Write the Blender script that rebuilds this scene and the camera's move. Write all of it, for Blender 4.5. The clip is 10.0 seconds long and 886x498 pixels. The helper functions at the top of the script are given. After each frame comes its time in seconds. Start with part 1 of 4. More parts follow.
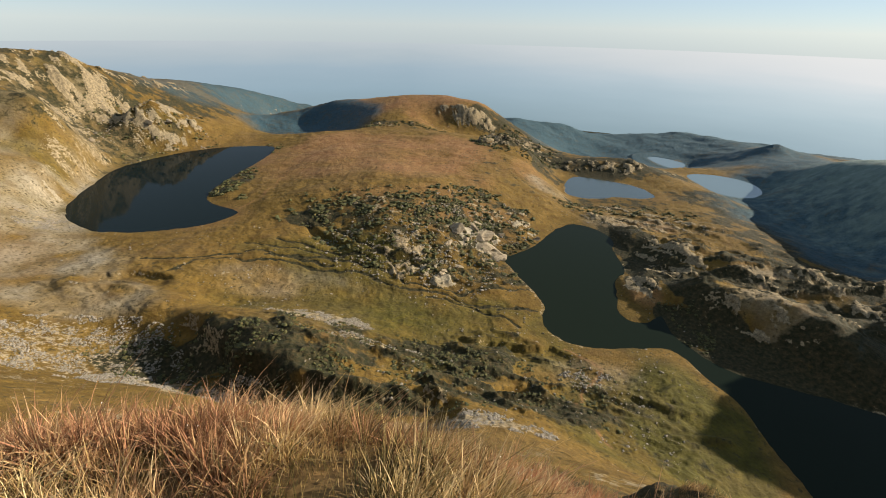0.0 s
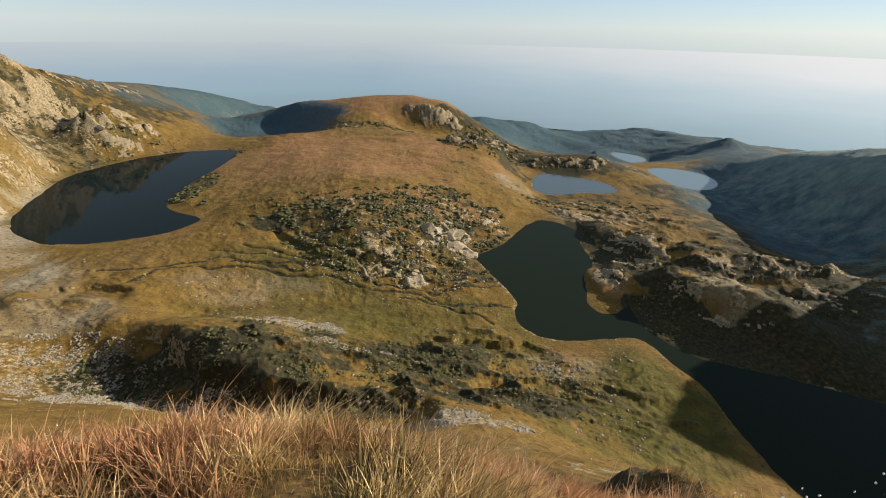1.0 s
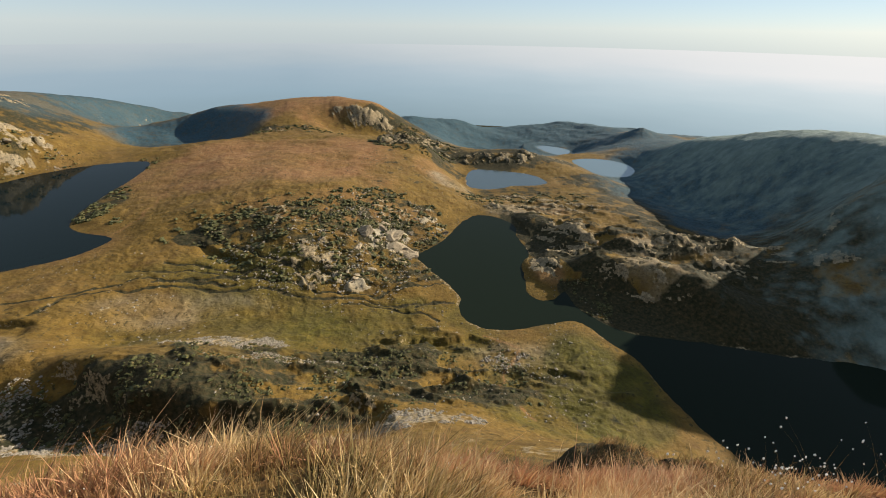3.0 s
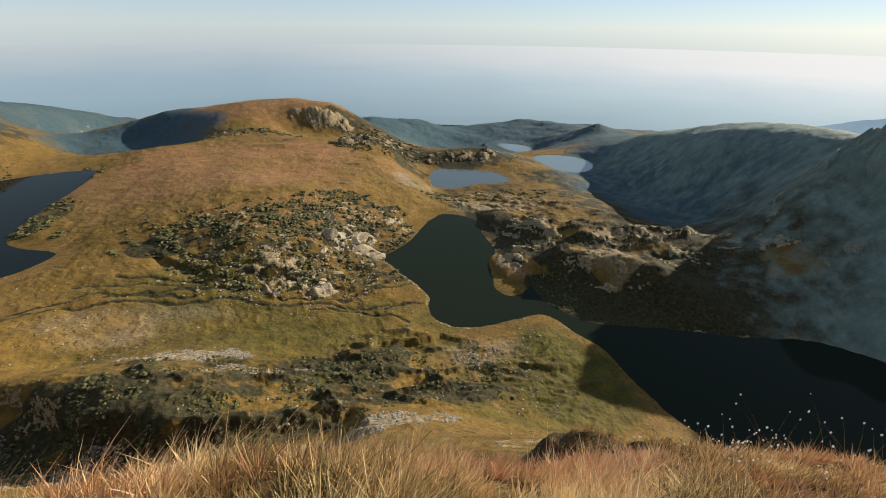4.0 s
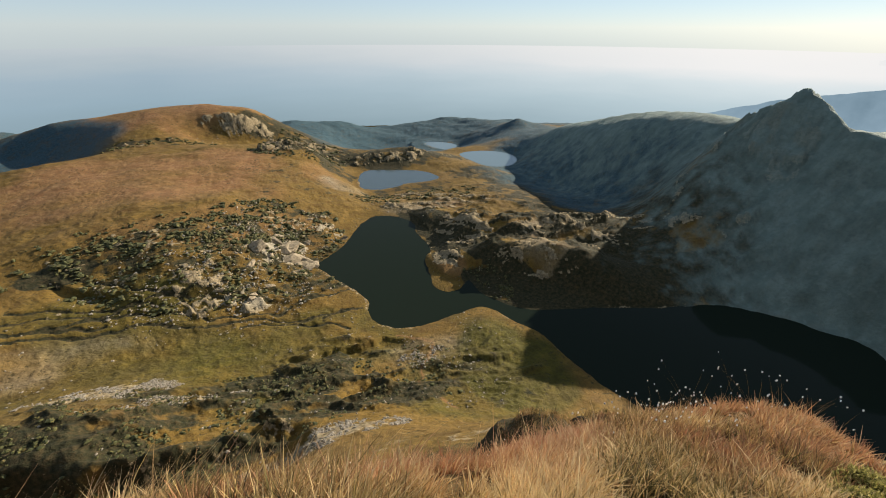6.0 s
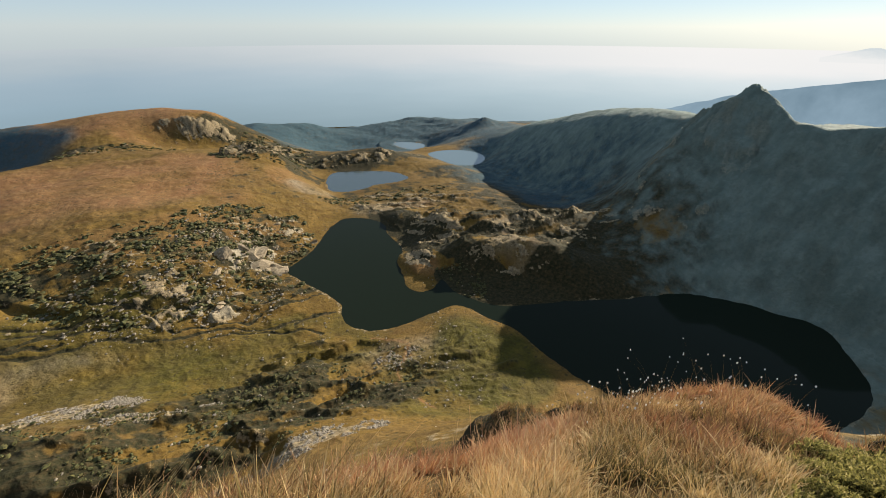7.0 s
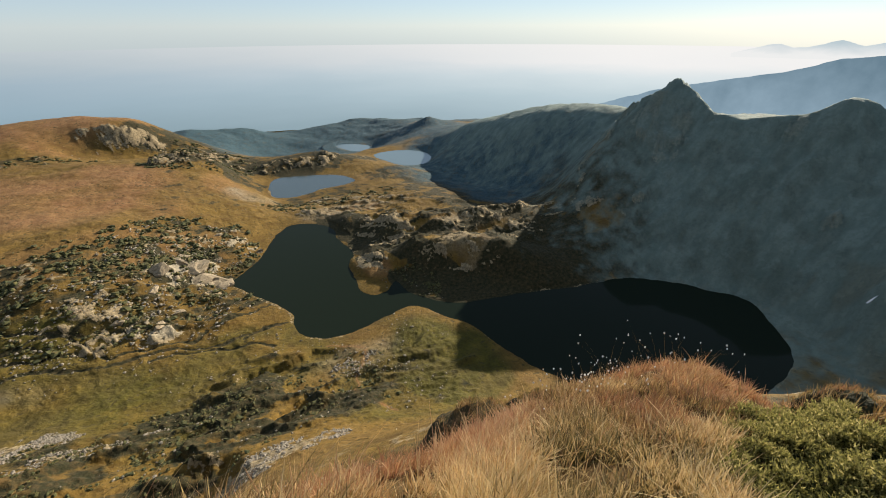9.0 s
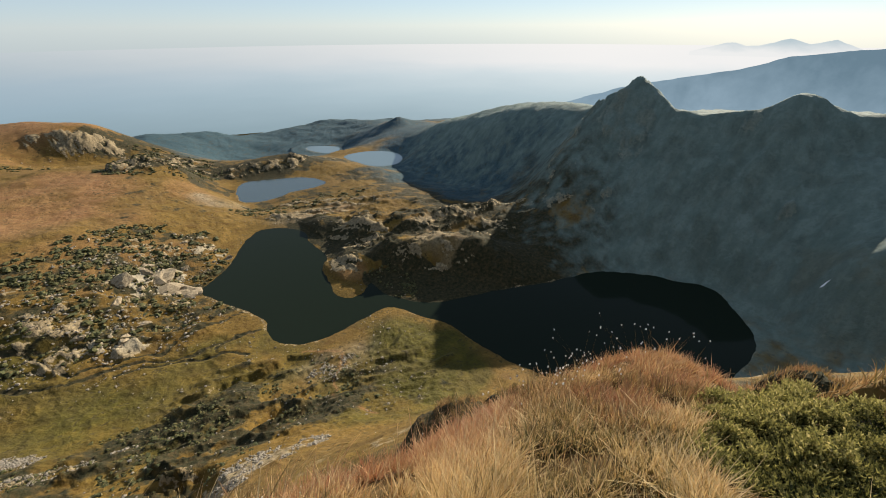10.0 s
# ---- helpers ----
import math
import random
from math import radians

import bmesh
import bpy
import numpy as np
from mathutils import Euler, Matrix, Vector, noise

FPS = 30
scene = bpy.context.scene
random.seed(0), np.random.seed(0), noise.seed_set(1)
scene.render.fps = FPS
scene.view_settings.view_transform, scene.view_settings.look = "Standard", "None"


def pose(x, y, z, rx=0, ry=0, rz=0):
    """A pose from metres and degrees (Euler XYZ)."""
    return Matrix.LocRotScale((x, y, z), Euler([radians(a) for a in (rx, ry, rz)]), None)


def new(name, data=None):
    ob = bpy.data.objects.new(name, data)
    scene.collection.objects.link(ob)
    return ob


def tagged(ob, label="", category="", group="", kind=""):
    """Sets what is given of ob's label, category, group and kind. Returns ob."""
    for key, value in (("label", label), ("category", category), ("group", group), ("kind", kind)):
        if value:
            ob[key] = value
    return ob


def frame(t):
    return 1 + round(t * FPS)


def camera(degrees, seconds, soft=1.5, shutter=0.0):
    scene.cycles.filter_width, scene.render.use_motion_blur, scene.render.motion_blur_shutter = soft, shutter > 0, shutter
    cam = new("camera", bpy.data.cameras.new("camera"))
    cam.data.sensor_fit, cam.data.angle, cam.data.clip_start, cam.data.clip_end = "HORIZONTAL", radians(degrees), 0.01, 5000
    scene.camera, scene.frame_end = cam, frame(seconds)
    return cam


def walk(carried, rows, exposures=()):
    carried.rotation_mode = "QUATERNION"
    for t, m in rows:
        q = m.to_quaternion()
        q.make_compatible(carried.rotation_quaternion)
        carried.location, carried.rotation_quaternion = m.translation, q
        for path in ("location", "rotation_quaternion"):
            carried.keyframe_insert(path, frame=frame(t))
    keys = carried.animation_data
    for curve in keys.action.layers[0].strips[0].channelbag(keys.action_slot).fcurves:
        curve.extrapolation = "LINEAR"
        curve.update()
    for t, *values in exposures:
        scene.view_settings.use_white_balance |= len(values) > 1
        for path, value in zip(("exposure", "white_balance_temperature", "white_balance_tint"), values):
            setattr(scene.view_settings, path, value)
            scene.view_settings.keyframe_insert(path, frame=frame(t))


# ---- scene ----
cam = camera(91.9, 10.0, soft=1.0)
EYE = 280.0  # metres above the lower of the two large lakes
REACH = 0.11  # the lens turns about a point this far behind it
ROWS = [
    (0.0, 62.42, -1.09, 0.57), (0.5, 62.45, -1.04, -1.54), (1.0, 62.47, -0.99, -3.78), (1.5, 62.49, -0.95, -5.95),
    (2.0, 62.51, -0.88, -8.20), (3.5, 62.54, -0.68, -15.42), (4.0, 62.55, -0.59, -17.98), (4.5, 62.55, -0.51, -20.51),
    (5.0, 62.56, -0.41, -23.07), (5.5, 62.56, -0.30, -25.52), (7.0, 62.54, -0.06, -32.17), (7.5, 62.53, 0.03, -34.05),
    (8.0, 62.53, 0.10, -35.88), (8.5, 62.51, 0.15, -37.68), (9.0, 62.49, 0.20, -39.52), (9.5, 62.47, 0.25, -41.42),
    (10.0, 62.46, 0.28, -43.41),
]
walk(cam, [(t, pose(-REACH * math.sin(radians(yaw)), REACH * math.cos(radians(yaw)), EYE, rx, ry, yaw)) for t, rx, ry, yaw in ROWS],
     exposures=[(0.0, 1.15), (10.0, 1.15)])

# ---- world and sun ----
SUN_AZ, SUN_EL = 80.0, 20.5  # degrees clockwise from the first heading, degrees above level
world = bpy.data.worlds.new("sky")
scene.world = world
world.use_nodes = True
wt = world.node_tree
sky = wt.nodes.new("ShaderNodeTexSky")
sky.sky_type, sky.sun_disc = "NISHITA", False
sky.sun_elevation, sky.sun_rotation = radians(SUN_EL), radians(SUN_AZ)
sky.altitude, sky.air_density, sky.dust_density, sky.ozone_density = 2400, 1.0, 0.35, 2.0
# thin haze whitens the whole dome
veil = wt.nodes.new("ShaderNodeMix")
veil.data_type = "RGBA"
veil.inputs[0].default_value = 0.7
veil.inputs[7].default_value = (2.7, 3.3, 4.0, 1)
wt.links.new(sky.outputs[0], veil.inputs[6])
wt.links.new(veil.outputs[2], wt.nodes["Background"].inputs["Color"])
wt.nodes["Background"].inputs["Strength"].default_value = 0.072

sun_data = bpy.data.lights.new("sun", "SUN")
sun_data.energy, sun_data.angle, sun_data.color = 5.0, radians(0.55), (1.0, 0.89, 0.73)
sun = new("sun", sun_data)
to_sun = Vector((math.sin(radians(SUN_AZ)) * math.cos(radians(SUN_EL)), math.cos(radians(SUN_AZ)) * math.cos(radians(SUN_EL)), math.sin(radians(SUN_EL))))
sun.matrix_world = Matrix.Translation((600, 0, 900)) @ to_sun.to_track_quat("Z", "Y").to_matrix().to_4x4()

# ---- materials ----
def material(name):
    m = bpy.data.materials.new(name)
    m.use_nodes = True
    return m, m.node_tree, m.node_tree.nodes["Principled BSDF"]


def node(tree, kind, **inputs):
    n = tree.nodes.new(kind)
    for key, value in inputs.items():
        n.inputs[key].default_value = value
    return n


def noise_tex(tree, scale, detail=4.0, rough=0.55, coords=None, dims="3D"):
    n = tree.nodes.new("ShaderNodeTexNoise")
    n.noise_dimensions = dims
    n.inputs["Scale"].default_value, n.inputs["Detail"].default_value, n.inputs["Roughness"].default_value = scale, detail, rough
    if coords is not None:
        tree.links.new(coords, n.inputs["Vector"])
    return n


def ramp(tree, source, stops):
    r = tree.nodes.new("ShaderNodeValToRGB")
    while len(r.color_ramp.elements) < len(stops):
        r.color_ramp.elements.new(0.5)
    for e, (at, col) in zip(r.color_ramp.elements, stops):
        e.position = at
        e.color = (*col, 1) if isinstance(col, tuple) else (col, col, col, 1)
    tree.links.new(source, r.inputs[0])
    return r.outputs[0]


def mix(tree, fac, a, b, kind="MIX"):
    m = tree.nodes.new("ShaderNodeMix")
    m.data_type, m.blend_type = "RGBA", kind
    for slot, v in ((m.inputs[0], fac), (m.inputs[6], a), (m.inputs[7], b)):
        if isinstance(v, (int, float)):
            slot.default_value = v
        elif isinstance(v, tuple):
            slot.default_value = (*v, 1)
        else:
            tree.links.new(v, slot)
    return m.outputs[2]


def math_node(tree, op, a, b=0.0):
    m = tree.nodes.new("ShaderNodeMath")
    m.operation = op
    for slot, v in zip(m.inputs, (a, b)):
        if isinstance(v, (int, float)):
            slot.default_value = v
        else:
            tree.links.new(v, slot)
    return m.outputs[0]


def attribute(tree, name):
    a = tree.nodes.new("ShaderNodeAttribute")
    a.attribute_name = name
    return a.outputs["Fac"]


def bump(tree, bsdf, height, strength, distance):
    b = node(tree, "ShaderNodeBump", Strength=strength, Distance=distance)
    tree.links.new(height, b.inputs["Height"])
    tree.links.new(b.outputs[0], bsdf.inputs["Normal"])


def alpine_ground():
    m, t, b = material("alpine_turf_and_rock")
    pos = t.nodes.new("ShaderNodeTexCoord").outputs["Object"]
    fine = noise_tex(t, 0.9, 5, 0.6, pos)
    clump = noise_tex(t, 0.27, 5, 0.6, pos)
    mid = noise_tex(t, 0.07, 5, 0.58, pos)
    wide = noise_tex(t, 0.018, 5, 0.55, pos)
    straw = ramp(t, mid.outputs["Fac"], [(0.3, (0.075, 0.043, 0.010)), (0.5, (0.113, 0.069, 0.014)), (0.72, (0.162, 0.099, 0.024))])
    olive = ramp(t, mid.outputs["Fac"], [(0.3, (0.036, 0.032, 0.006)), (0.55, (0.066, 0.056, 0.009)), (0.75, (0.104, 0.078, 0.013))])
    rust = ramp(t, mid.outputs["Fac"], [(0.3, (0.142, 0.068, 0.026)), (0.5, (0.189, 0.098, 0.040)), (0.75, (0.238, 0.133, 0.058))])
    # heath colour, kept very dark since it also paints shade
    heath_shade = ramp(t, clump.outputs["Fac"], [(0.3, (0.012, 0.013, 0.005)), (0.48, (0.027, 0.025, 0.011)), (0.62, (0.048, 0.036, 0.016)), (0.8, (0.071, 0.051, 0.020))])
    stone = ramp(t, clump.outputs["Fac"], [(0.3, (0.101, 0.077, 0.045)), (0.5, (0.195, 0.150, 0.086)), (0.7, (0.303, 0.234, 0.136))])
    stone = mix(t, ramp(t, fine.outputs["Fac"], [(0.36, 0.75), (0.5, 0.0)]), stone, (0.048, 0.048, 0.040))
    stone = mix(t, math_node(t, "MULTIPLY", attribute(t, "slab"), 0.75), stone, ramp(t, fine.outputs["Fac"], [(0.3, (0.198, 0.170, 0.118)), (0.6, (0.338, 0.298, 0.220))]))
    greens = math_node(t, "ADD", attribute(t, "green"), math_node(t, "MULTIPLY", math_node(t, "SUBTRACT", wide.outputs["Fac"], 0.5), 1.6))
    turf = mix(t, ramp(t, greens, [(0.2, 0.0), (0.75, 1.0)]), straw, olive)
    turf = mix(t, attribute(t, "rust"), turf, rust)
    turf = mix(t, attribute(t, "pale"), turf, ramp(t, clump.outputs["Fac"], [(0.3, (0.174, 0.143, 0.096)), (0.7, (0.269, 0.237, 0.173))]))
    # dead russet grass in wide drifts, then darker tufts and bleached ones
    turf = mix(t, ramp(t, noise_tex(t, 0.009, 4, 0.6, pos).outputs["Fac"], [(0.5, 0.0), (0.68, 0.32)]), turf, (0.151, 0.088, 0.040))
    tufts = math_node(t, "MULTIPLY", ramp(t, clump.outputs["Fac"], [(0.37, 0.8), (0.45, 0.0)]), ramp(t, mid.outputs["Fac"], [(0.38, 0.0), (0.52, 1.0)]))
    turf = mix(t, tufts, turf, (0.039, 0.032, 0.014))
    turf = mix(t, ramp(t, fine.outputs["Fac"], [(0.56, 0.0), (0.74, 0.12)]), turf, (0.202, 0.164, 0.096))
    h = math_node(t, "ADD", attribute(t, "heath_shade"), math_node(t, "MULTIPLY", math_node(t, "SUBTRACT", mid.outputs["Fac"], 0.5), 1.3))
    turf = mix(t, ramp(t, h, [(0.4, 0.0), (0.62, 1.0)]), turf, heath_shade)
    # forest cover with the blue of distance haze mixed into its base colour
    hazed_pine = ramp(t, clump.outputs["Fac"], [(0.3, (0.018, 0.038, 0.046)), (0.5, (0.030, 0.060, 0.074)), (0.75, (0.047, 0.084, 0.101))])
    turf = mix(t, math_node(t, "MULTIPLY", attribute(t, "hazed_pine"), ramp(t, mid.outputs["Fac"], [(0.3, 0.6), (0.5, 1.0)])), turf, hazed_pine)
    turf = mix(t, 1.0, turf, ramp(t, noise_tex(t, 0.5, 5, 0.65, pos).outputs["Fac"], [(0.3, (0.8, 0.8, 0.81)), (0.5, (1.02, 1.02, 1.02)), (0.7, (1.2, 1.19, 1.17))]), "MULTIPLY")
    col = mix(t, ramp(t, math_node(t, "ADD", attribute(t, "rock"), math_node(t, "MULTIPLY", math_node(t, "SUBTRACT", clump.outputs["Fac"], 0.52), 2.4)), [(0.42, 0.0), (0.62, 1.0)]), turf, stone)
    # hazed slate of the eastern walls, with paler fans of fallen stone below the gullies
    ribs = t.nodes.new("ShaderNodeMapping")
    ribs.inputs["Scale"].default_value = (0.05, 0.085, 0.02)
    t.links.new(pos, ribs.inputs["Vector"])
    rib = noise_tex(t, 1.0, 6, 0.6, ribs.outputs[0])
    # the lifted blue-grey puts the air's haze into the rock colour
    hazed_slate = ramp(t, rib.outputs["Fac"], [(0.36, (0.098, 0.134, 0.118)), (0.5, (0.116, 0.154, 0.137)), (0.64, (0.14, 0.18, 0.16))])
    hazed_slate = mix(t, ramp(t, clump.outputs["Fac"], [(0.4, 0.3), (0.5, 0.0)]), hazed_slate, (0.08, 0.11, 0.096))
    hazed_slate = mix(t, ramp(t, mid.outputs["Fac"], [(0.57, 0.0), (0.62, 0.4)]), hazed_slate, (0.165, 0.205, 0.185))
    col = mix(t, attribute(t, "hazed_wall"), col, hazed_slate)
    t.links.new(col, b.inputs["Base Color"])
    b.inputs["Roughness"].default_value = 0.95
    b.inputs["Specular IOR Level"].default_value = 0.15
    lumps = math_node(t, "ADD", fine.outputs["Fac"], math_node(t, "MULTIPLY", clump.outputs["Fac"], 3.0))
    bump(t, b, lumps, 0.4, 1.2)
    return m


def lake_water(name, body, rough, gloss, bend=1.33):
    m, t, b = material(name)
    pos = t.nodes.new("ShaderNodeTexCoord").outputs["Object"]
    b.inputs["Base Color"].default_value = (*body, 1)
    b.inputs["Roughness"].default_value = rough
    b.inputs["Specular IOR Level"].default_value = gloss
    b.inputs["IOR"].default_value = bend
    bump(t, b, noise_tex(t, 0.6, 3, 0.5, pos).outputs["Fac"], 0.02, 0.3)
    return m


def far_distance():
    # haze-filled lowland and far ranges, paler and whiter towards the sun
    m, t, b = material("hazy_distance")
    t.nodes.remove(b)
    g = t.nodes.new("ShaderNodeTexCoord")
    sep = t.nodes.new("ShaderNodeSeparateXYZ")
    t.links.new(g.outputs["Object"], sep.inputs[0])
    stretch = t.nodes.new("ShaderNodeMapping")
    stretch.inputs["Scale"].default_value = (0.0009, 0.0009, 0.006)
    t.links.new(g.outputs["Object"], stretch.inputs["Vector"])
    wisp = noise_tex(t, 1.0, 5, 0.55, stretch.outputs[0])
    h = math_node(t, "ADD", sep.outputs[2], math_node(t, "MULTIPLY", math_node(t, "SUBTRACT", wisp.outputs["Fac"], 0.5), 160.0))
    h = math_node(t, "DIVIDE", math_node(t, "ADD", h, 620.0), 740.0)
    # the haze is put into glowing colours by height and bearing
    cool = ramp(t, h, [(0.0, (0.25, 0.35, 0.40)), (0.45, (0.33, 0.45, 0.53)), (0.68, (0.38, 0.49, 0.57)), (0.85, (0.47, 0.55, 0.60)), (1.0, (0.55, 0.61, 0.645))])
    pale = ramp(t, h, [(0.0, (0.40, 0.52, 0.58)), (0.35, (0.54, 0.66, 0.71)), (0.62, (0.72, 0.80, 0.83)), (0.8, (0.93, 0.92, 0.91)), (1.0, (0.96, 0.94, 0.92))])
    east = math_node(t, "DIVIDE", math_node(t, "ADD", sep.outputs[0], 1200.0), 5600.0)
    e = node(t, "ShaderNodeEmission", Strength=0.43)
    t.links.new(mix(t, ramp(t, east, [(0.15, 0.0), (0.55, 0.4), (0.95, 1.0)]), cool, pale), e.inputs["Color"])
    t.links.new(e.outputs[0], t.nodes["Material Output"].inputs[0])
    return m


# ---- landforms: spines, rims and feet of the hills as (east, north, height) ----
LAND = {
    "west_crest": [(-795, 831, 211), (-782, 884, 206), (-752, 935, 194), (-766, 1051, 163), (-790, 1165, 150), (-782, 1280, 118), (-767, 1573, 68), (-727, 1809, 18), (-622, 2006, -53)],
    "west_slope": [(-644, 698, 170), (-660, 638, 130)],
    "west_foot": [(-574, 611, 80), (-573, 521, 85), (-509, 461, 58), (-440, 363, 55)],
    "west_far": [(-1150, 300, 230), (-1100, 900, 180), (-1250, 1500, 30)],
    "knoll": [(-655, 834, 83), (-636, 885, 112), (-606, 918, 127), (-570, 964, 93), (-530, 1054, 64), (-469, 1028, 44)],
    "knoll_foot": [(-616, 821, 43), (-539, 884, 43), (-481, 938, 43)],
    "knoll_back": [(-690, 840, 84), (-672, 915, 92), (-632, 985, 74), (-590, 1060, 62)],
    "brown_back": [(-382, 1010, 44), (-205, 1060, 50), (16, 1050, 50)],
    "plateau_hollow": [(-270, 1150, 12), (-330, 1250, 2), (-420, 1330, 4), (-520, 1240, -5)],
    "plateau_rim": [(-634, 1469, -18), (-535, 1444, 16), (-439, 1413, 40), (-333, 1391, 67), (-216, 1434, 75), (-92, 1477, 76), (18, 1420, 81), (101, 1326, 77)],
    "plateau_front": [(-165, 1130, 52), (-200, 1250, 62), (-260, 1350, 68)],
    "plateau_back": [(-600, 1700, -110), (-93, 1780, -50), (200, 1600, -40)],
    "cliff_top": [(-45, 1245, 68), (20, 1240, 70), (75, 1244, 68), (112, 1262, 62)],
    "cliff_foot": [(-60, 1170, 48), (-30, 1203, 40), (25, 1194, 26), (85, 1198, 22), (128, 1215, 18), (111, 1150, 14)],
    "brown_top": [(-183, 721, 55), (-85, 718, 58), (83, 722, 40)],
    "brown_brow": [(-204, 590, 52), (-117, 678, 60), (-24, 656, 60)],
    "brown_edge": [(102, 941, 45), (131, 870, 40), (214, 801, 5)],
    "kidney_bank": [(-346, 685, 43), (-330, 600, 44)],
    "flank_top": [(-199, 573, 50), (-62, 506, 48), (12, 543, 33)],
    "flank_foot": [(-146, 515, 38), (-92, 457, 32), (-40, 410, 15), (-2, 428, 12), (75, 519, 3)],
    "north_bank": [(145, 559, 2), (198, 643, 2)],
    "meadow": [(-214, 349, 30), (-88, 394, 17), (66, 331, 10), (148, 325, 3)],
    "meadow_top": [(-220, 405, 36), (-193, 456, 38)],
    "meadow_east": [(-42, 309, 25), (103, 258, 12), (134, 215, 12), (192, 218, 4), (211, 283, 2)],
    "moraine": [(-382, 360, 52), (-328, 341, 55), (-257, 314, 58), (-204, 291, 65), (-169, 269, 69), (-138, 247, 69), (-103, 229, 67), (-71, 225, 60), (-32, 225, 54)],
    "hollow": [(-263, 274, 40), (-215, 254, 40), (-178, 236, 43), (-135, 218, 48)],
    "scree_foot": [(-316, 260, 58), (-274, 236, 52), (-193, 216, 58), (-6, 182, 70), (44, 192, 60), (79, 184, 50)],
    "trefoil_ridge": [(252, 1014, -18), (363, 1037, -5), (456, 1033, -5), (534, 956, -22), (588, 852, -30)],
    "trefoil_sill": [(483, 737, -22), (328, 745, -20), (241, 767, -14), (275, 676, -5), (373, 601, -5)],
    "bump": [(88, 996, 44), (137, 991, 53), (190, 961, 29), (216, 925, -3)],
    "valley_north": [(420, 1300, -80), (480, 1600, -150), (640, 1700, -165)],
    "north_hills": [(295, 1877, -60), (522, 1931, -99), (665, 1886, -140), (819, 1988, -151), (1066, 1924, -118), (1234, 1821, -135)],
    "small_peak": [(955, 1406, -82), (992, 1381, -60), (1037, 1347, -29), (1057, 1306, -50), (1056, 1255, -51), (1009, 1137, -23)],
    "orange_ridge": [(900, 963, 25), (840, 791, 60), (813, 673, 86), (817, 552, 115), (813, 438, 138), (800, 395, 140)],
    "orange_back": [(1250, 1000, -60), (1230, 750, 40), (1200, 560, 70)],
    "ridge_slope": [(790, 1000, -50), (673, 850, -50), (675, 710, -40), (680, 612, -22), (655, 504, -5)],
    "ridge_foot": [(443, 632, -8), (560, 600, -20)],
    "peak_crest": [(705, 378, 141), (707, 364, 159), (706, 355, 169), (706, 344, 180), (714, 325, 193), (722, 309, 209), (714, 268, 187), (699, 226, 173), (710, 192, 172), (717, 164, 179), (733, 106, 204), (746, 75, 193), (762, 50, 181), (770, 18, 184), (783, -108, 199)],
    "peak_buttress": [(690, 296, 160), (642, 279, 118), (603, 263, 90), (560, 240, 58)],
    "peak_face": [(700, 298, 180), (684, 256, 150), (674, 220, 146), (684, 186, 143), (692, 158, 150), (706, 102, 174), (720, 72, 164), (736, 44, 154), (742, 12, 157), (752, -105, 170)],
    "peak_lee": [(735, 372, 128), (738, 345, 160), (752, 318, 168), (744, 266, 150), (732, 222, 138), (742, 188, 138), (750, 160, 146), (766, 106, 170), (780, 76, 160), (792, 52, 152), (802, 15, 160), (815, -108, 175)],
    "peak_back": [(950, 300, 60), (980, 120, 70), (1020, -100, 80)],
    "peak_shoulder": [(684, 354, 152), (650, 364, 123), (609, 375, 91), (575, 381, 59), (541, 386, 28)],
    "shoulder_back": [(700, 425, 85), (650, 432, 45), (605, 440, 14), (560, 446, 4)],
    "shelf": [(345, 480, 17), (358, 458, 22), (436, 442, 23), (498, 415, 22), (532, 400, 20)],
    "shelf_trough": [(335, 435, 8), (380, 400, 8), (420, 368, 9), (440, 325, 12)],
    "shelf_back": [(400, 530, -2), (470, 495, -6)],
    "shelf_knob": [(276, 578, 14), (310, 500, 22), (297, 420, 27), (312, 390, 32), (345, 360, 36), (362, 325, 36), (375, 297, 28)],
    "shelf_scarp": [(292, 508, 5), (292, 452, 6), (290, 372, 6), (325, 335, 7), (346, 296, 7)],
    "islet": [(241, 458, 9), (265, 440, 13), (242, 406, 5)],
    "east_foot": [(522, 1, 60), (510, -35, 75), (700, -300, 190)],
    "east_bench": [(515, 16, 8), (488, -29, 20), (483, -54, 25)],
    "view_slope": [(-100, 40, 200), (-80, 90, 165), (0, 110, 140), (60, 100, 140), (110, 60, 150), (150, 0, 160), (190, 110, 40), (330, 20, 8)],
    "view_ridge": [(0, 0, 270), (-30, -10, 270), (30, -15, 268), (-250, -150, 300), (150, -250, 260), (0, -600, 330), (600, -800, 250)],
    "view_west": [(-250, 80, 210), (-420, 150, 150)],
    "rim_lands": [(-1800, 1800, -150), (-700, 2500, -330), (300, 2600, -380), (1300, 2500, -330), (2300, 1700, -250), (2300, 500, -60), (2200, -600, 60), (-2000, 300, 120), (-1500, -1500, 150), (800, -2200, 200)],
    "lowland": [(-3300, 3300, -650), (0, 4600, -650), (3300, 3300, -600), (4700, 0, -350), (-4700, 0, -250), (0, -4700, 0), (3300, -3300, -100), (-3300, -3300, -50)],
}
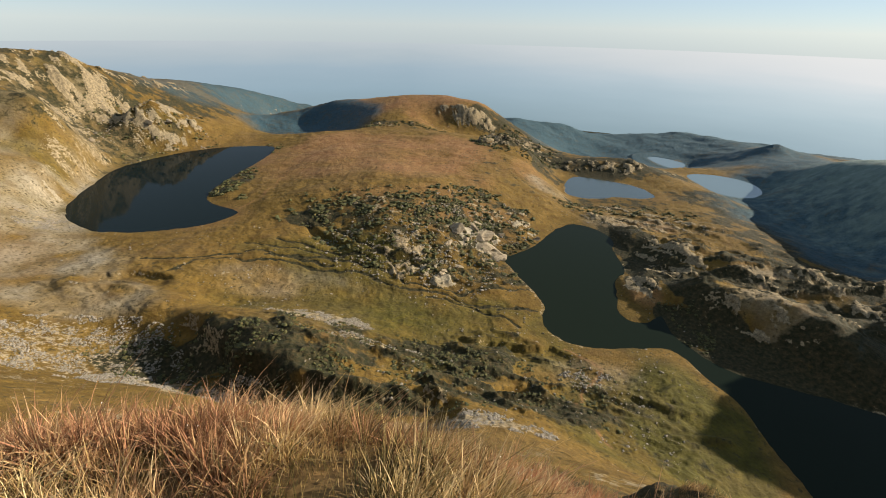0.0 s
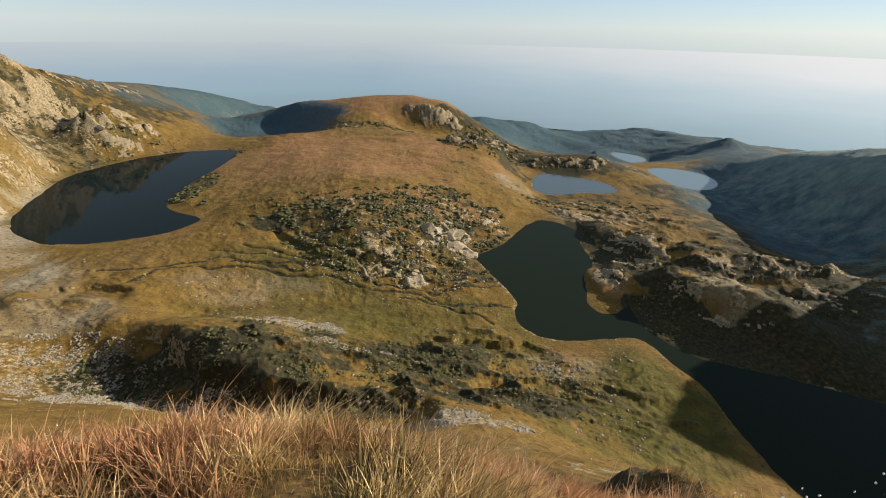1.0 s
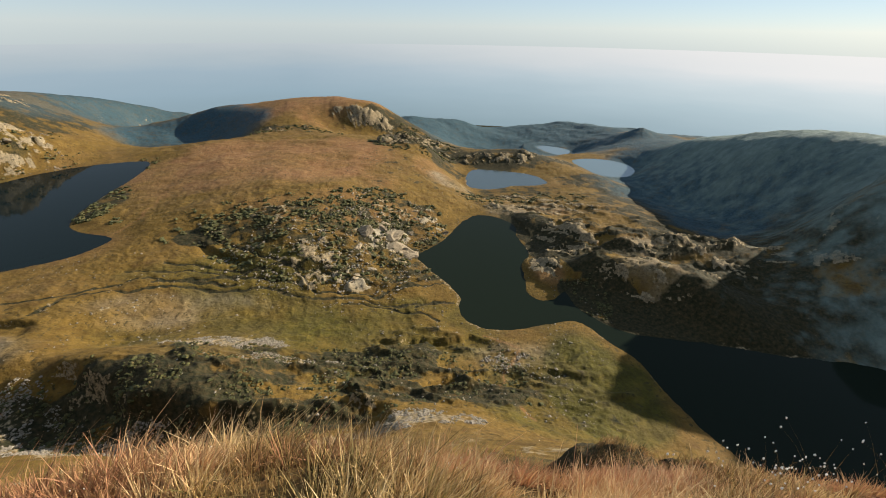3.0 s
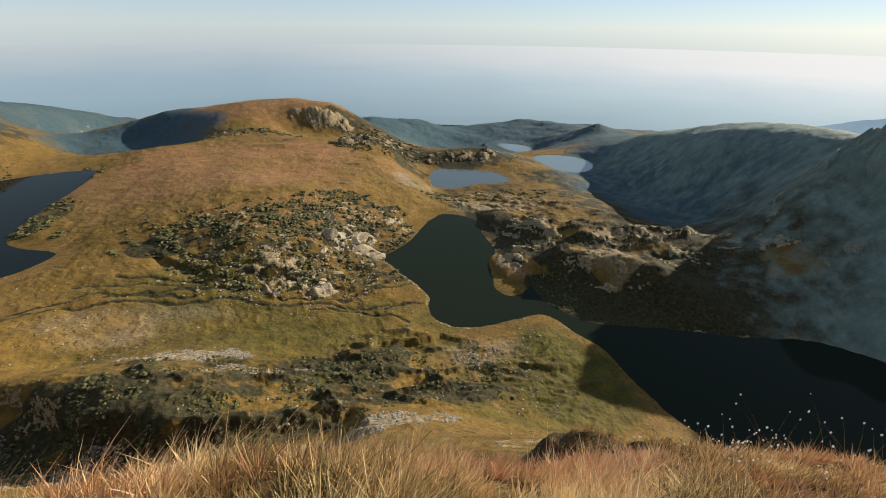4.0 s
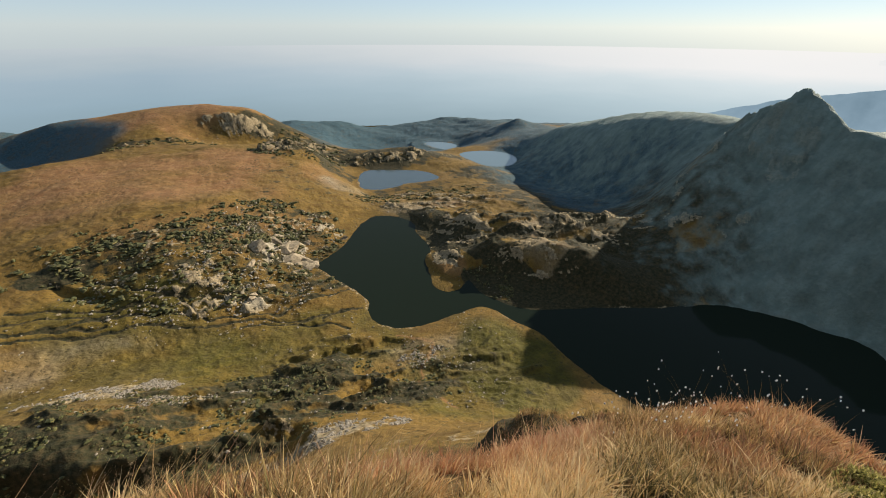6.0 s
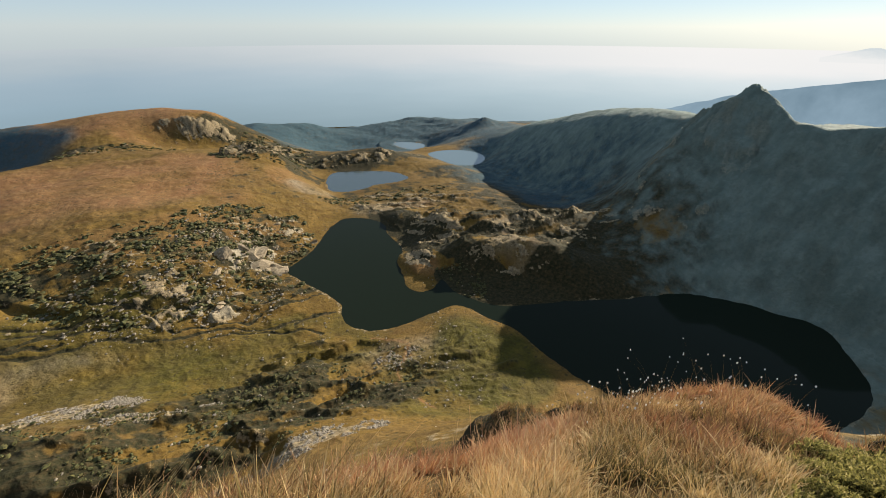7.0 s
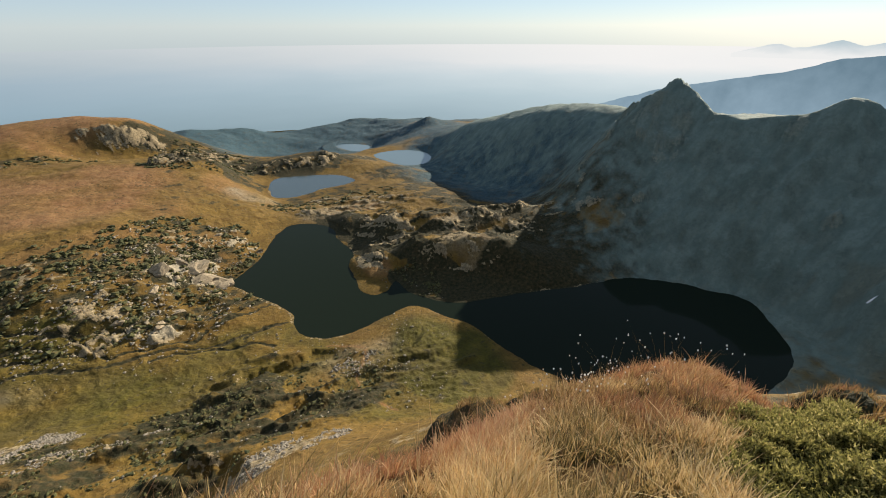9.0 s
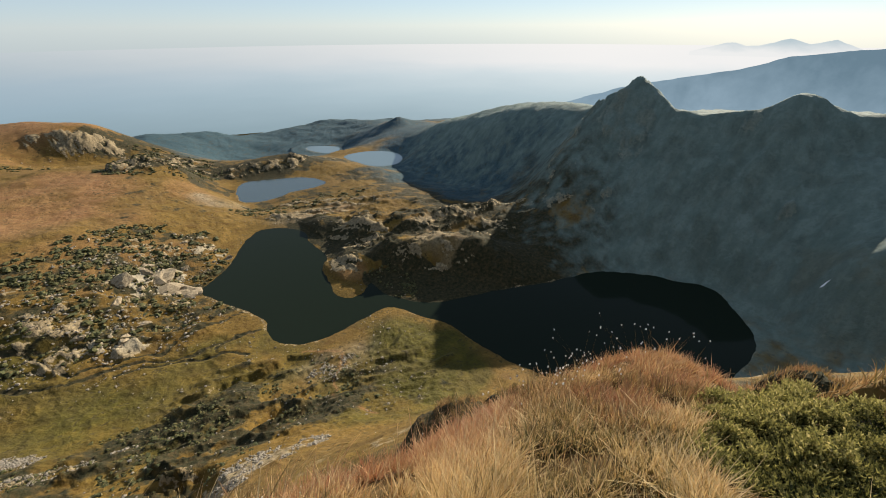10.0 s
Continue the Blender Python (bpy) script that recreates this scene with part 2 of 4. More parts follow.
LAKES = {
    "kidney_lake": (40.0, [(-542, 561), (-567, 637), (-594, 740), (-572, 804), (-532, 869), (-470, 912), (-375, 934), (-356, 898), (-357, 793), (-371, 707), (-369, 637), (-354, 594), (-290, 565), (-288, 550), (-322, 502), (-413, 480), (-467, 494), (-501, 519)]),
    "twin_lake": (0.0, [(80, 510), (102, 527), (135, 554), (161, 596), (205, 640), (238, 621), (257, 584), (243, 539), (243, 491), (218, 451), (200, 411), (201, 378), (223, 373), (248, 402), (239, 350), (264, 304), (308, 283), (350, 267), (388, 245), (427, 226), (460, 219), (497, 178), (514, 142), (531, 96), (521, 79), (498, 63), (474, 37), (434, 25), (370, 30), (300, 75), (262, 140), (250, 210), (256, 250), (250, 276), (240, 295), (231, 333), (200, 333), (162, 329), (131, 335), (108, 355), (108, 382), (117, 406), (96, 462)]),
    "trefoil_lake": (-26.0, [(246, 854), (289, 970), (347, 951), (423, 911), (444, 835), (403, 822), (351, 834), (326, 821), (274, 820)]),
    "fish_lake": (-58.0, [(625, 1104), (708, 1111), (773, 1056), (769, 979), (699, 919), (637, 951), (633, 999)]),
    "lower_lake": (-145.0, [(752, 1605), (810, 1598), (867, 1529), (848, 1474), (796, 1444), (758, 1504)]),
}
BROOKS = [
    [(-240, 470), (-190, 462), (-140, 452), (-95, 440), (-60, 432)], [(-205, 480), (-160, 470), (-120, 458), (-90, 452)], [(-331, 408), (-268, 426), (-217, 449), (-171, 440), (-126, 436)],
    [(60, 385), (85, 400), (108, 392)], [(70, 440), (90, 452), (104, 446)], [(-20, 396), (20, 392), (60, 372), (84, 356)],
    [(-289, 386), (-278, 415), (-236, 428), (-173, 433), (-120, 427), (-80, 421), (-40, 408), (5, 405), (42, 389), (100, 397)],
    [(-158, 520), (-118, 489), (-71, 458), (-41, 420), (20, 412), (60, 425), (124, 434)],
    [(-210, 440), (-150, 446), (-87, 462), (-51, 455), (-11, 443), (35, 437), (75, 466)],
]
# low scarps of the meadow, and how high; their foot lies on the near side
SCARPS = [([(-226, 300), (-204, 289), (-169, 266), (-138, 243), (-103, 226), (-71, 221), (-32, 221), (10, 226)], 14.0),
          ([(20, 322), (48, 328), (80, 322), (104, 326), (128, 318)], 5.0), ([(30, 246), (52, 254), (76, 270)], 5.0), ([(-20, 262), (10, 268), (34, 280)], 4.0), ([(150, 262), (176, 258), (192, 250)], 4.0),
          ([(-350, 372), (-310, 380), (-270, 372)], 6.0), ([(-190, 530), (-150, 497), (-110, 480)], 6.0), ([(-60, 294), (-30, 300), (0, 296)], 3.0)]
TRAILS = [[(-300, 560), (-272, 614), (-270, 727), (-255, 805), (-233, 920), (-161, 966), (-102, 1085)], [(120, 200), (110, 245), (150, 300), (125, 325)]]
# patches of cover: east, north, radius east, radius north, strength

SCREE = [(-112, 320, 45, 17, 1.0), (10, 186, 60, 16, 1.0), (-285, 258, 70, 40, 0.6), (-190, 226, 60, 14, 0.9), (130, 280, 25, 14, 0.5), (-60, 285, 40, 10, 0.5), (-505, 520, 35, 50, 0.7)]
RUST = [(-120, 850, 260, 190, 1.0), (-100, 1350, 260, 170, 1.0), (170, 840, 50, 80, 0.6), (-20, 590, 150, 60, 0.45), (320, 640, 60, 40, 0.5), (238, 425, 20, 30, 0.9), (-330, 540, 60, 40, 0.4)]
# real heath, plus patches that paint shade on the shelf scarp and moraine hollow
HEATH_AND_SHADE = [(244, 446, 22, 26, 1.1), (256, 370, 26, 40, 1.3), (-10, 535, 175, 85, 0.58), (60, 610, 90, 60, 0.5), (-730, 850, 150, 190, 0.55), (290, 320, 34, 60, 1.4), (350, 290, 60, 40, 1.4), (430, 262, 80, 45, 1.4), (505, 215, 50, 60, 1.4), (264, 345, 32, 55, 1.4), (270, 490, 30, 60, 1.4), (262, 590, 30, 50, 1.2), (-700, 1150, 130, 250, 0.7), (210, 1130, 120, 300, 0.75), (420, 1015, 230, 100, 0.95), (350, 790, 130, 60, 0.55), (130, 990, 80, 60, 0.7), (-140, 1130, 160, 40, 0.5), (-700, 830, 170, 200, 0.5), (285, 480, 30, 60, 1.0), (600, 440, 160, 70, 0.9), (-70, 545, 120, 60, 0.5), (-180, 535, 40, 22, 1.1), (20, 480, 110, 70, 0.5), (-360, 680, 40, 90, 0.7), (-130, 262, 110, 25, 0.75), (40, 275, 60, 25, 0.45), (120, 800, 120, 160, 0.35), (760, 650, 380, 420, 0.75), (420, 1010, 180, 90, 0.55), (700, 1750, 700, 330, 0.9), (-650, 1700, 320, 380, 0.6), (-430, 1260, 170, 110, 0.5), (760, 180, 330, 330, 0.45), (-215, 262, 70, 26, 1.3), (-60, 300, 110, 16, 0.7), (60, 235, 90, 22, 0.7), (284, 430, 26, 130, 1.3), (275, 560, 40, 60, 1.2), (420, 325, 110, 55, 1.3), (500, 380, 130, 80, 0.7), (-130, 236, 62, 22, 1.2), (-60, 214, 75, 15, 1.0)]
MOUNDS = [(20, 270, 190, 70, 1.0), (-130, 265, 130, 45, 0.6), (170, 240, 60, 70, 0.6), (30, 460, 130, 60, 0.8), (400, 460, 160, 150, 1.0), (350, 640, 130, 80, 0.7), (-330, 345, 60, 25, 0.5)]
WALLS = [(680, 190, 200, 240, 1.0), (650, -50, 160, 150, 0.8), (820, 700, 110, 280, 0.5), (-690, 800, 130, 200, 0.5), (95, 1240, 50, 60, 0.7)]
# this cover paints haze on far slopes and shade in the plateau hollow
HAZED_PINES = [(700, 1850, 900, 500, 1.0), (-700, 1800, 420, 420, 0.9), (-450, 1330, 190, 130, 1.0), (480, 1400, 260, 260, 0.8), (1000, 1250, 220, 330, 1.0), (900, 1420, 260, 200, 1.0), (740, 720, 190, 340, 1.0), (620, 560, 90, 110, 0.9), (-330, 1250, 150, 130, 0.9), (840, 1000, 150, 180, 1.0), (1500, 1900, 600, 600, 1.0), (-1300, 2200, 700, 500, 1.0), (-770, 1420, 160, 330, 0.55)]
# bleached straw; the first two patches paint sunlit crests on the shelf
PALE_AND_LIT = [(345, 365, 45, 50, 0.5), (440, 435, 110, 26, 0.5), (-530, 480, 110, 80, 0.8), (-430, 390, 100, 50, 0.7), (-560, 610, 50, 120, 0.8), (-330, 330, 80, 40, 0.6), (-720, 760, 150, 160, 0.3), (-640, 640, 80, 120, 0.4), (-180, 400, 90, 30, 0.3), (130, 290, 60, 30, 0.4), (300, 650, 90, 50, 0.4), (190, 790, 50, 40, 0.5)]
# jointed rock that stands out of the turf: block size, rise, length and width of a block, its turn, and the patches
JOINTED = [
    (34, 15.0, 1.2, 0.9, 0.5, [(-600, 905, 75, 75, 0.9), (-700, 860, 130, 150, 0.58), (-760, 960, 60, 120, 0.62), (-655, 740, 60, 80, 0.5), (-775, 1150, 60, 200, 0.5), (-740, 800, 110, 90, 0.42), (-545, 560, 40, 70, 0.5)]),
    (17, 7.0, 1.6, 0.8, -0.5, [(45, 535, 42, 36, 0.95), (10, 500, 80, 50, 0.6), (-80, 490, 80, 45, 0.55), (60, 600, 60, 50, 0.5), (-10, 440, 60, 24, 0.62), (122, 600, 30, 26, 0.62), (-100, 560, 90, 40, 0.3), (-262, 396, 30, 14, 0.6), (-110, 466, 60, 12, 0.55)]),
    (24, 15.0, 0.9, 0.9, 0.2, [(45, 1230, 90, 34, 1.0), (140, 985, 70, 50, 0.75), (220, 1120, 70, 110, 0.5), (-130, 1130, 110, 30, 0.45), (300, 1020, 110, 40, 0.42), (450, 1015, 140, 50, 0.42)]),
    (18, 6.5, 2.4, 0.7, 0.95, [(332, 370, 40, 44, 0.45), (430, 435, 120, 34, 0.7), (300, 500, 40, 70, 0.5), (340, 660, 120, 60, 0.55), (240, 440, 22, 26, 0.8), (330, 735, 110, 40, 0.5), (480, 400, 80, 60, 0.45)]),
    (46, 20.0, 1.0, 0.8, 0.0, [(640, 330, 110, 90, 0.55), (560, 300, 60, 80, 0.5), (660, 150, 60, 90, 0.38)]),
]
GREEN = [(195, 235, 60, 90, 1.1), (0, 340, 240, 100, 0.55), (-120, 450, 130, 60, 0.6), (-500, 520, 120, 90, 0.4), (160, 240, 90, 80, 0.6), (-700, 750, 200, 250, 0.4)]


def hash2(ix, iy, seed):
    n = (ix * 374761393 + iy * 668265263 + seed * 982451653) & 0x7FFFFFFF
    n = ((n ^ (n >> 13)) * 1274126177) & 0x7FFFFFFF
    return ((n ^ (n >> 16)) & 0xFFFF) / 65535.0


def value_noise(x, y, seed=0):
    ix, iy = np.floor(x).astype(np.int64), np.floor(y).astype(np.int64)
    fx, fy = x - ix, y - iy
    fx, fy = fx * fx * fx * (fx * (fx * 6 - 15) + 10), fy * fy * fy * (fy * (fy * 6 - 15) + 10)
    a, b = hash2(ix, iy, seed), hash2(ix + 1, iy, seed)
    c, d = hash2(ix, iy + 1, seed), hash2(ix + 1, iy + 1, seed)
    return (a + (b - a) * fx) * (1 - fy) + (c + (d - c) * fx) * fy - 0.5


def fbm(x, y, size, octaves, seed=0, gain=0.5, ridged=False):
    out, amp, total = np.zeros_like(x), 1.0, 0.0
    for k in range(octaves):
        turn = 0.6 * k
        u, v = (x * math.cos(turn) - y * math.sin(turn)) / size, (x * math.sin(turn) + y * math.cos(turn)) / size
        n = value_noise(u, v, seed + 17 * k)
        out += amp * ((0.5 - np.abs(n) * 2) if ridged else n * 2)
        total += amp
        amp, size = amp * gain, size * 0.5
    return out / total


def joints(x, y, size, long, wide, turn, seed):
    """Blocks of jointed rock: the height of each tilted top, and the distance from its joints."""
    c, s = math.cos(turn), math.sin(turn)
    u, v = (x * c - y * s) / (size * long), (x * s + y * c) / (size * wide)
    iu, iv = np.floor(u).astype(np.int64), np.floor(v).astype(np.int64)
    best, second, top = np.full_like(x, 9.0), np.full_like(x, 9.0), np.zeros_like(x)
    for du in (-1, 0, 1):
        for dv in (-1, 0, 1):
            cu, cv = iu + du, iv + dv
            a, b = hash2(cu, cv, seed), hash2(cu, cv, seed + 1)
            dx, dy = u - cu - 0.1 - 0.8 * a, v - cv - 0.1 - 0.8 * b
            d = np.hypot(dx, dy)
            h = hash2(cu, cv, seed + 2) + (hash2(cu, cv, seed + 3) - 0.5) * 1.5 * dx + (hash2(cu, cv, seed + 4) - 0.5) * 1.5 * dy
            closer = d < best
            second = np.where(closer, best, np.minimum(second, d))
            top, best = np.where(closer, h, top), np.where(closer, d, best)
    return top, second - best


def jointed_rock(x, y):
    """How far bare rock stands out of the turf, and how bare it is."""
    rise, bare = np.zeros_like(x), np.zeros_like(x)
    for k, (size, lift, long, wide, turn, spots) in enumerate(JOINTED):
        mask = patch(x, y, spots)
        i = np.flatnonzero(mask > 0.04)
        if not len(i):
            continue
        px, py = x[i], y[i]
        wx, wy = px + 0.35 * size * fbm(px, py, size, 3, 201 + k), py + 0.35 * size * fbm(px, py, size, 3, 211 + k)
        big, gap = joints(wx, wy, size, long, wide, turn, 220 + 10 * k)
        small, crack = joints(wx, wy, size * 0.36, long, wide, turn + 0.2, 225 + 10 * k)
        proud = 0.62 * big + 0.34 * small + 0.3 * fbm(px, py, size * 3, 3, 231 + k) - 0.12 * np.exp(-gap / 0.05) - 0.07 * np.exp(-crack / 0.06) - 0.98 + 0.72 * mask[i]
        up = np.maximum(proud, 0)
        rise[i] = np.maximum(rise[i], lift * up ** 0.85)
        bare[i] = np.maximum(bare[i], smooth(0.0, 0.07, proud))
    return rise, bare


def smooth(a, b, v):
    s = np.clip((v - a) / (b - a), 0, 1)
    return s * s * (3 - 2 * s)


WOBBLE = {}


def patch(x, y, spots):
    out = np.zeros_like(x)
    if WOBBLE.get("of") is not x:
        WOBBLE.update(of=x, by=0.35 * fbm(x, y, 70, 4, 3))
    for cx, cy, rx, ry, s in spots:
        near = np.flatnonzero((np.abs(x - cx) < rx * 1.6) & (np.abs(y - cy) < ry * 1.6))
        d = np.hypot((x[near] - cx) / rx, (y[near] - cy) / ry) + WOBBLE["by"][near]
        out[near] = np.maximum(out[near], s * (1 - smooth(0.6, 1.15, d)))
    return out


def to_shore(x, y, outline, reach=80.0):
    """Distance to a lake's shore, minus inside; beyond the reach a large one."""
    px, py = [p[0] for p in outline], [p[1] for p in outline]
    near = np.flatnonzero((x > min(px) - reach) & (x < max(px) + reach) & (y > min(py) - reach) & (y < max(py) + reach))
    out = np.full_like(x, 1e9)
    out[near] = shore_distance(x[near], y[near], outline)
    return out


def shore_distance(x, y, outline):
    d, inside = np.full_like(x, 1e9), np.zeros(x.shape, bool)
    pts = outline
    for (ax, ay), (bx, by) in zip(pts, pts[1:] + pts[:1]):
        ex, ey = bx - ax, by - ay
        s = np.clip(((x - ax) * ex + (y - ay) * ey) / (ex * ex + ey * ey), 0, 1)
        d = np.minimum(d, np.hypot(x - ax - s * ex, y - ay - s * ey))
        if ey:
            inside ^= ((ay > y) != (by > y)) & (x < ex * (y - ay) / ey + ax)
    return np.where(inside, -d, d)


def to_line(x, y, line):
    d = np.full_like(x, 1e9)
    for (ax, ay), (bx, by) in zip(line, line[1:]):
        ex, ey = bx - ax, by - ay
        s = np.clip(((x - ax) * ex + (y - ay) * ey) / (ex * ex + ey * ey), 0, 1)
        d = np.minimum(d, np.hypot(x - ax - s * ex, y - ay - s * ey))
    return d


def brook_depth(x, y, lines, width):
    out, wx, wy = np.zeros_like(x), x + 7 * fbm(x, y, 25, 3, 31), y + 7 * fbm(x, y, 25, 3, 32)
    for line in lines:
        out = np.maximum(out, np.exp(-(to_line(wx, wy, line) / width) ** 2))
    return out


def scarp_drop(x, y):
    """How far the ground steps down on the near side of the scarps."""
    out = np.zeros_like(x)
    for line, high in SCARPS:
        px, py = np.array([p[0] for p in line], float), np.array([p[1] for p in line], float)
        near = np.flatnonzero((x > px.min() - 30) & (x < px.max() + 30) & (y > py.min() - 90) & (y < py.max() + 40))
        if not len(near):
            continue
        u, v = x[near] + 9 * fbm(x[near], y[near], 30, 3, 141), y[near] + 6 * fbm(x[near], y[near], 18, 3, 142)
        south = np.interp(u, px, py) - v
        ends = smooth(px.min() - 8, px.min() + 18, u) * (1 - smooth(px.max() - 18, px.max() + 8, u))
        out[near] = np.maximum(out[near], high * ends * smooth(0, 0.7 * high, south) * (1 - smooth(1.6 * high, 6 * high, south)))
    return out


def rounded(outline, times=2):
    for _ in range(times):
        outline = [q for (ax, ay), (bx, by) in zip(outline, outline[1:] + outline[:1]) for q in ((0.75 * ax + 0.25 * bx, 0.75 * ay + 0.25 * by), (0.25 * ax + 0.75 * bx, 0.25 * ay + 0.75 * by))]
    return outline


SHORES = {name: (level, rounded(outline, 2)) for name, (level, outline) in LAKES.items()}


def spines():
    pts = []
    for line in LAND.values():
        pts.append(line[0])
        for a, b in zip(line, line[1:]):
            n = max(1, int(math.hypot(b[0] - a[0], b[1] - a[1]) / 45)) if abs(a[0]) < 2000 and abs(a[1]) < 2300 else 1
            n = min(n, 8) if line not in (LAND["rim_lands"], LAND["lowland"], LAND["view_ridge"], LAND["view_slope"]) else 1
            pts += [tuple(a[i] + (b[i] - a[i]) * k / n for i in range(3)) for k in range(1, n + 1)]
    for level, outline in LAKES.values():
        pts += [(x, y, level + 1.0) for x, y in outline]
    keep = []
    for p in pts:
        if all(math.hypot(p[0] - q[0], p[1] - q[1]) > 9 for q in keep):
            keep.append(p)
    return np.array(keep)


SPINES = spines()


def kernel(r):
    return np.sqrt(r * r + 15.0 ** 2)


def solve_spines():
    p, n = SPINES, len(SPINES)
    a = np.zeros((n + 3, n + 3))
    a[:n, :n] = kernel(np.hypot(p[:, None, 0] - p[None, :, 0], p[:, None, 1] - p[None, :, 1])) - np.eye(n) * 2.0
    a[:n, n], a[:n, n + 1], a[:n, n + 2] = 1, p[:, 0] / 1000, p[:, 1] / 1000
    a[n:, :n] = a[:n, n:].T
    return np.linalg.solve(a, np.concatenate([p[:, 2], np.zeros(3)]))


WEIGHTS = solve_spines()
# brow of the viewpoint: bearing, how far out, how steeply it is looked down on
BROW = [(-180, 3.0, 0.3), (-100, 3.0, 0.4), (-55, 2.6, 0.65), (-47, 2.4, 0.77), (-34, 2.1, 0.87), (-16, 1.9, 1.0), (-8, 1.6, 1.1), (3, 1.4, 1.21), (20, 1.5, 1.2), (38, 2.0, 1.2),
        (48, 2.6, 1.06), (60, 3.5, 0.885), (71, 4.5, 0.745), (77, 4.9, 0.69), (85, 4.4, 0.70), (90, 4.2, 0.67), (97, 4.0, 0.61), (130, 4.0, 0.4), (180, 3.0, 0.3)]
GRASS = 0.24
# bare peaty hollows between the tussocks: east, north, radius
PEAT = [(1.27, 0.46, 0.14), (0.74, 0.74, 0.17), (-0.25, 0.88, 0.12), (1.05, 0.72, 0.1), (1.62, 0.3, 0.1)]
ROOT_TO_TIP = np.array([-0.5, -0.5, -0.18, -0.18, 0.12, 0.12, 0.3])  # green-brown roots and bleached tips; the dark roots also paint shade into the gaps


def in_peat(x, y):
    """1 in the middle of a peaty hollow, 0 outside."""
    return np.maximum.reduce([np.exp(-(np.hypot(x - cx, y - cy) / wide) ** 2) for cx, cy, wide in PEAT])


def knoll_height(x, y):
    """Ground of the grassy viewpoint, and how far beyond its brow."""
    r, bearing = np.hypot(x, y), np.degrees(np.arctan2(x, y))
    az, out, look_down = (np.array(c, float) for c in zip(*BROW))
    rb, tb = np.interp(bearing, az, out), np.interp(bearing, az, look_down)
    zb = -(rb * tb + GRASS)
    inner = -1.22 + (zb + 1.22) * (r / rb)
    over = np.maximum(r - rb, 0)
    z = np.where(r < rb, inner, zb - over * (tb + 0.1 + 0.35 * smooth(0, 3, over)))
    for cx, cy, top, wide in ((9.6, 9.3, -14.3, 2.3), (12.6, 8.3, -14.6, 2.0), (14.5, -0.8, -9.0, 1.7), (16.6, -2.0, -9.9, 1.5), (6.6, -1.0, -3.55, 0.9)):
        lump = top - 2.2 * (np.hypot(x - cx, y - cy) / wide) ** 2 + 1.1 * fbm(x, y, 1.5, 4, 61, 0.6, ridged=True)
        z = np.maximum(z, lump)
    z = z - 0.15 * in_peat(x, y)
    return EYE + z + 0.13 * fbm(x, y, 0.7, 3, 5) * smooth(0.3, 1.0, r) + 0.5 * fbm(x, y, 6, 3, 6) * smooth(0.5, 6, over), over


def bare_height(x, y):
    z = np.zeros_like(x)
    for i in range(0, len(x), 40000):
        s = slice(i, i + 40000)
        r = kernel(np.hypot(x[s, None] - SPINES[None, :, 0], y[s, None] - SPINES[None, :, 1]))
        z[s] = r @ WEIGHTS[:-3] + WEIGHTS[-3] + WEIGHTS[-2] * x[s] / 1000 + WEIGHTS[-1] * y[s] / 1000
    return z


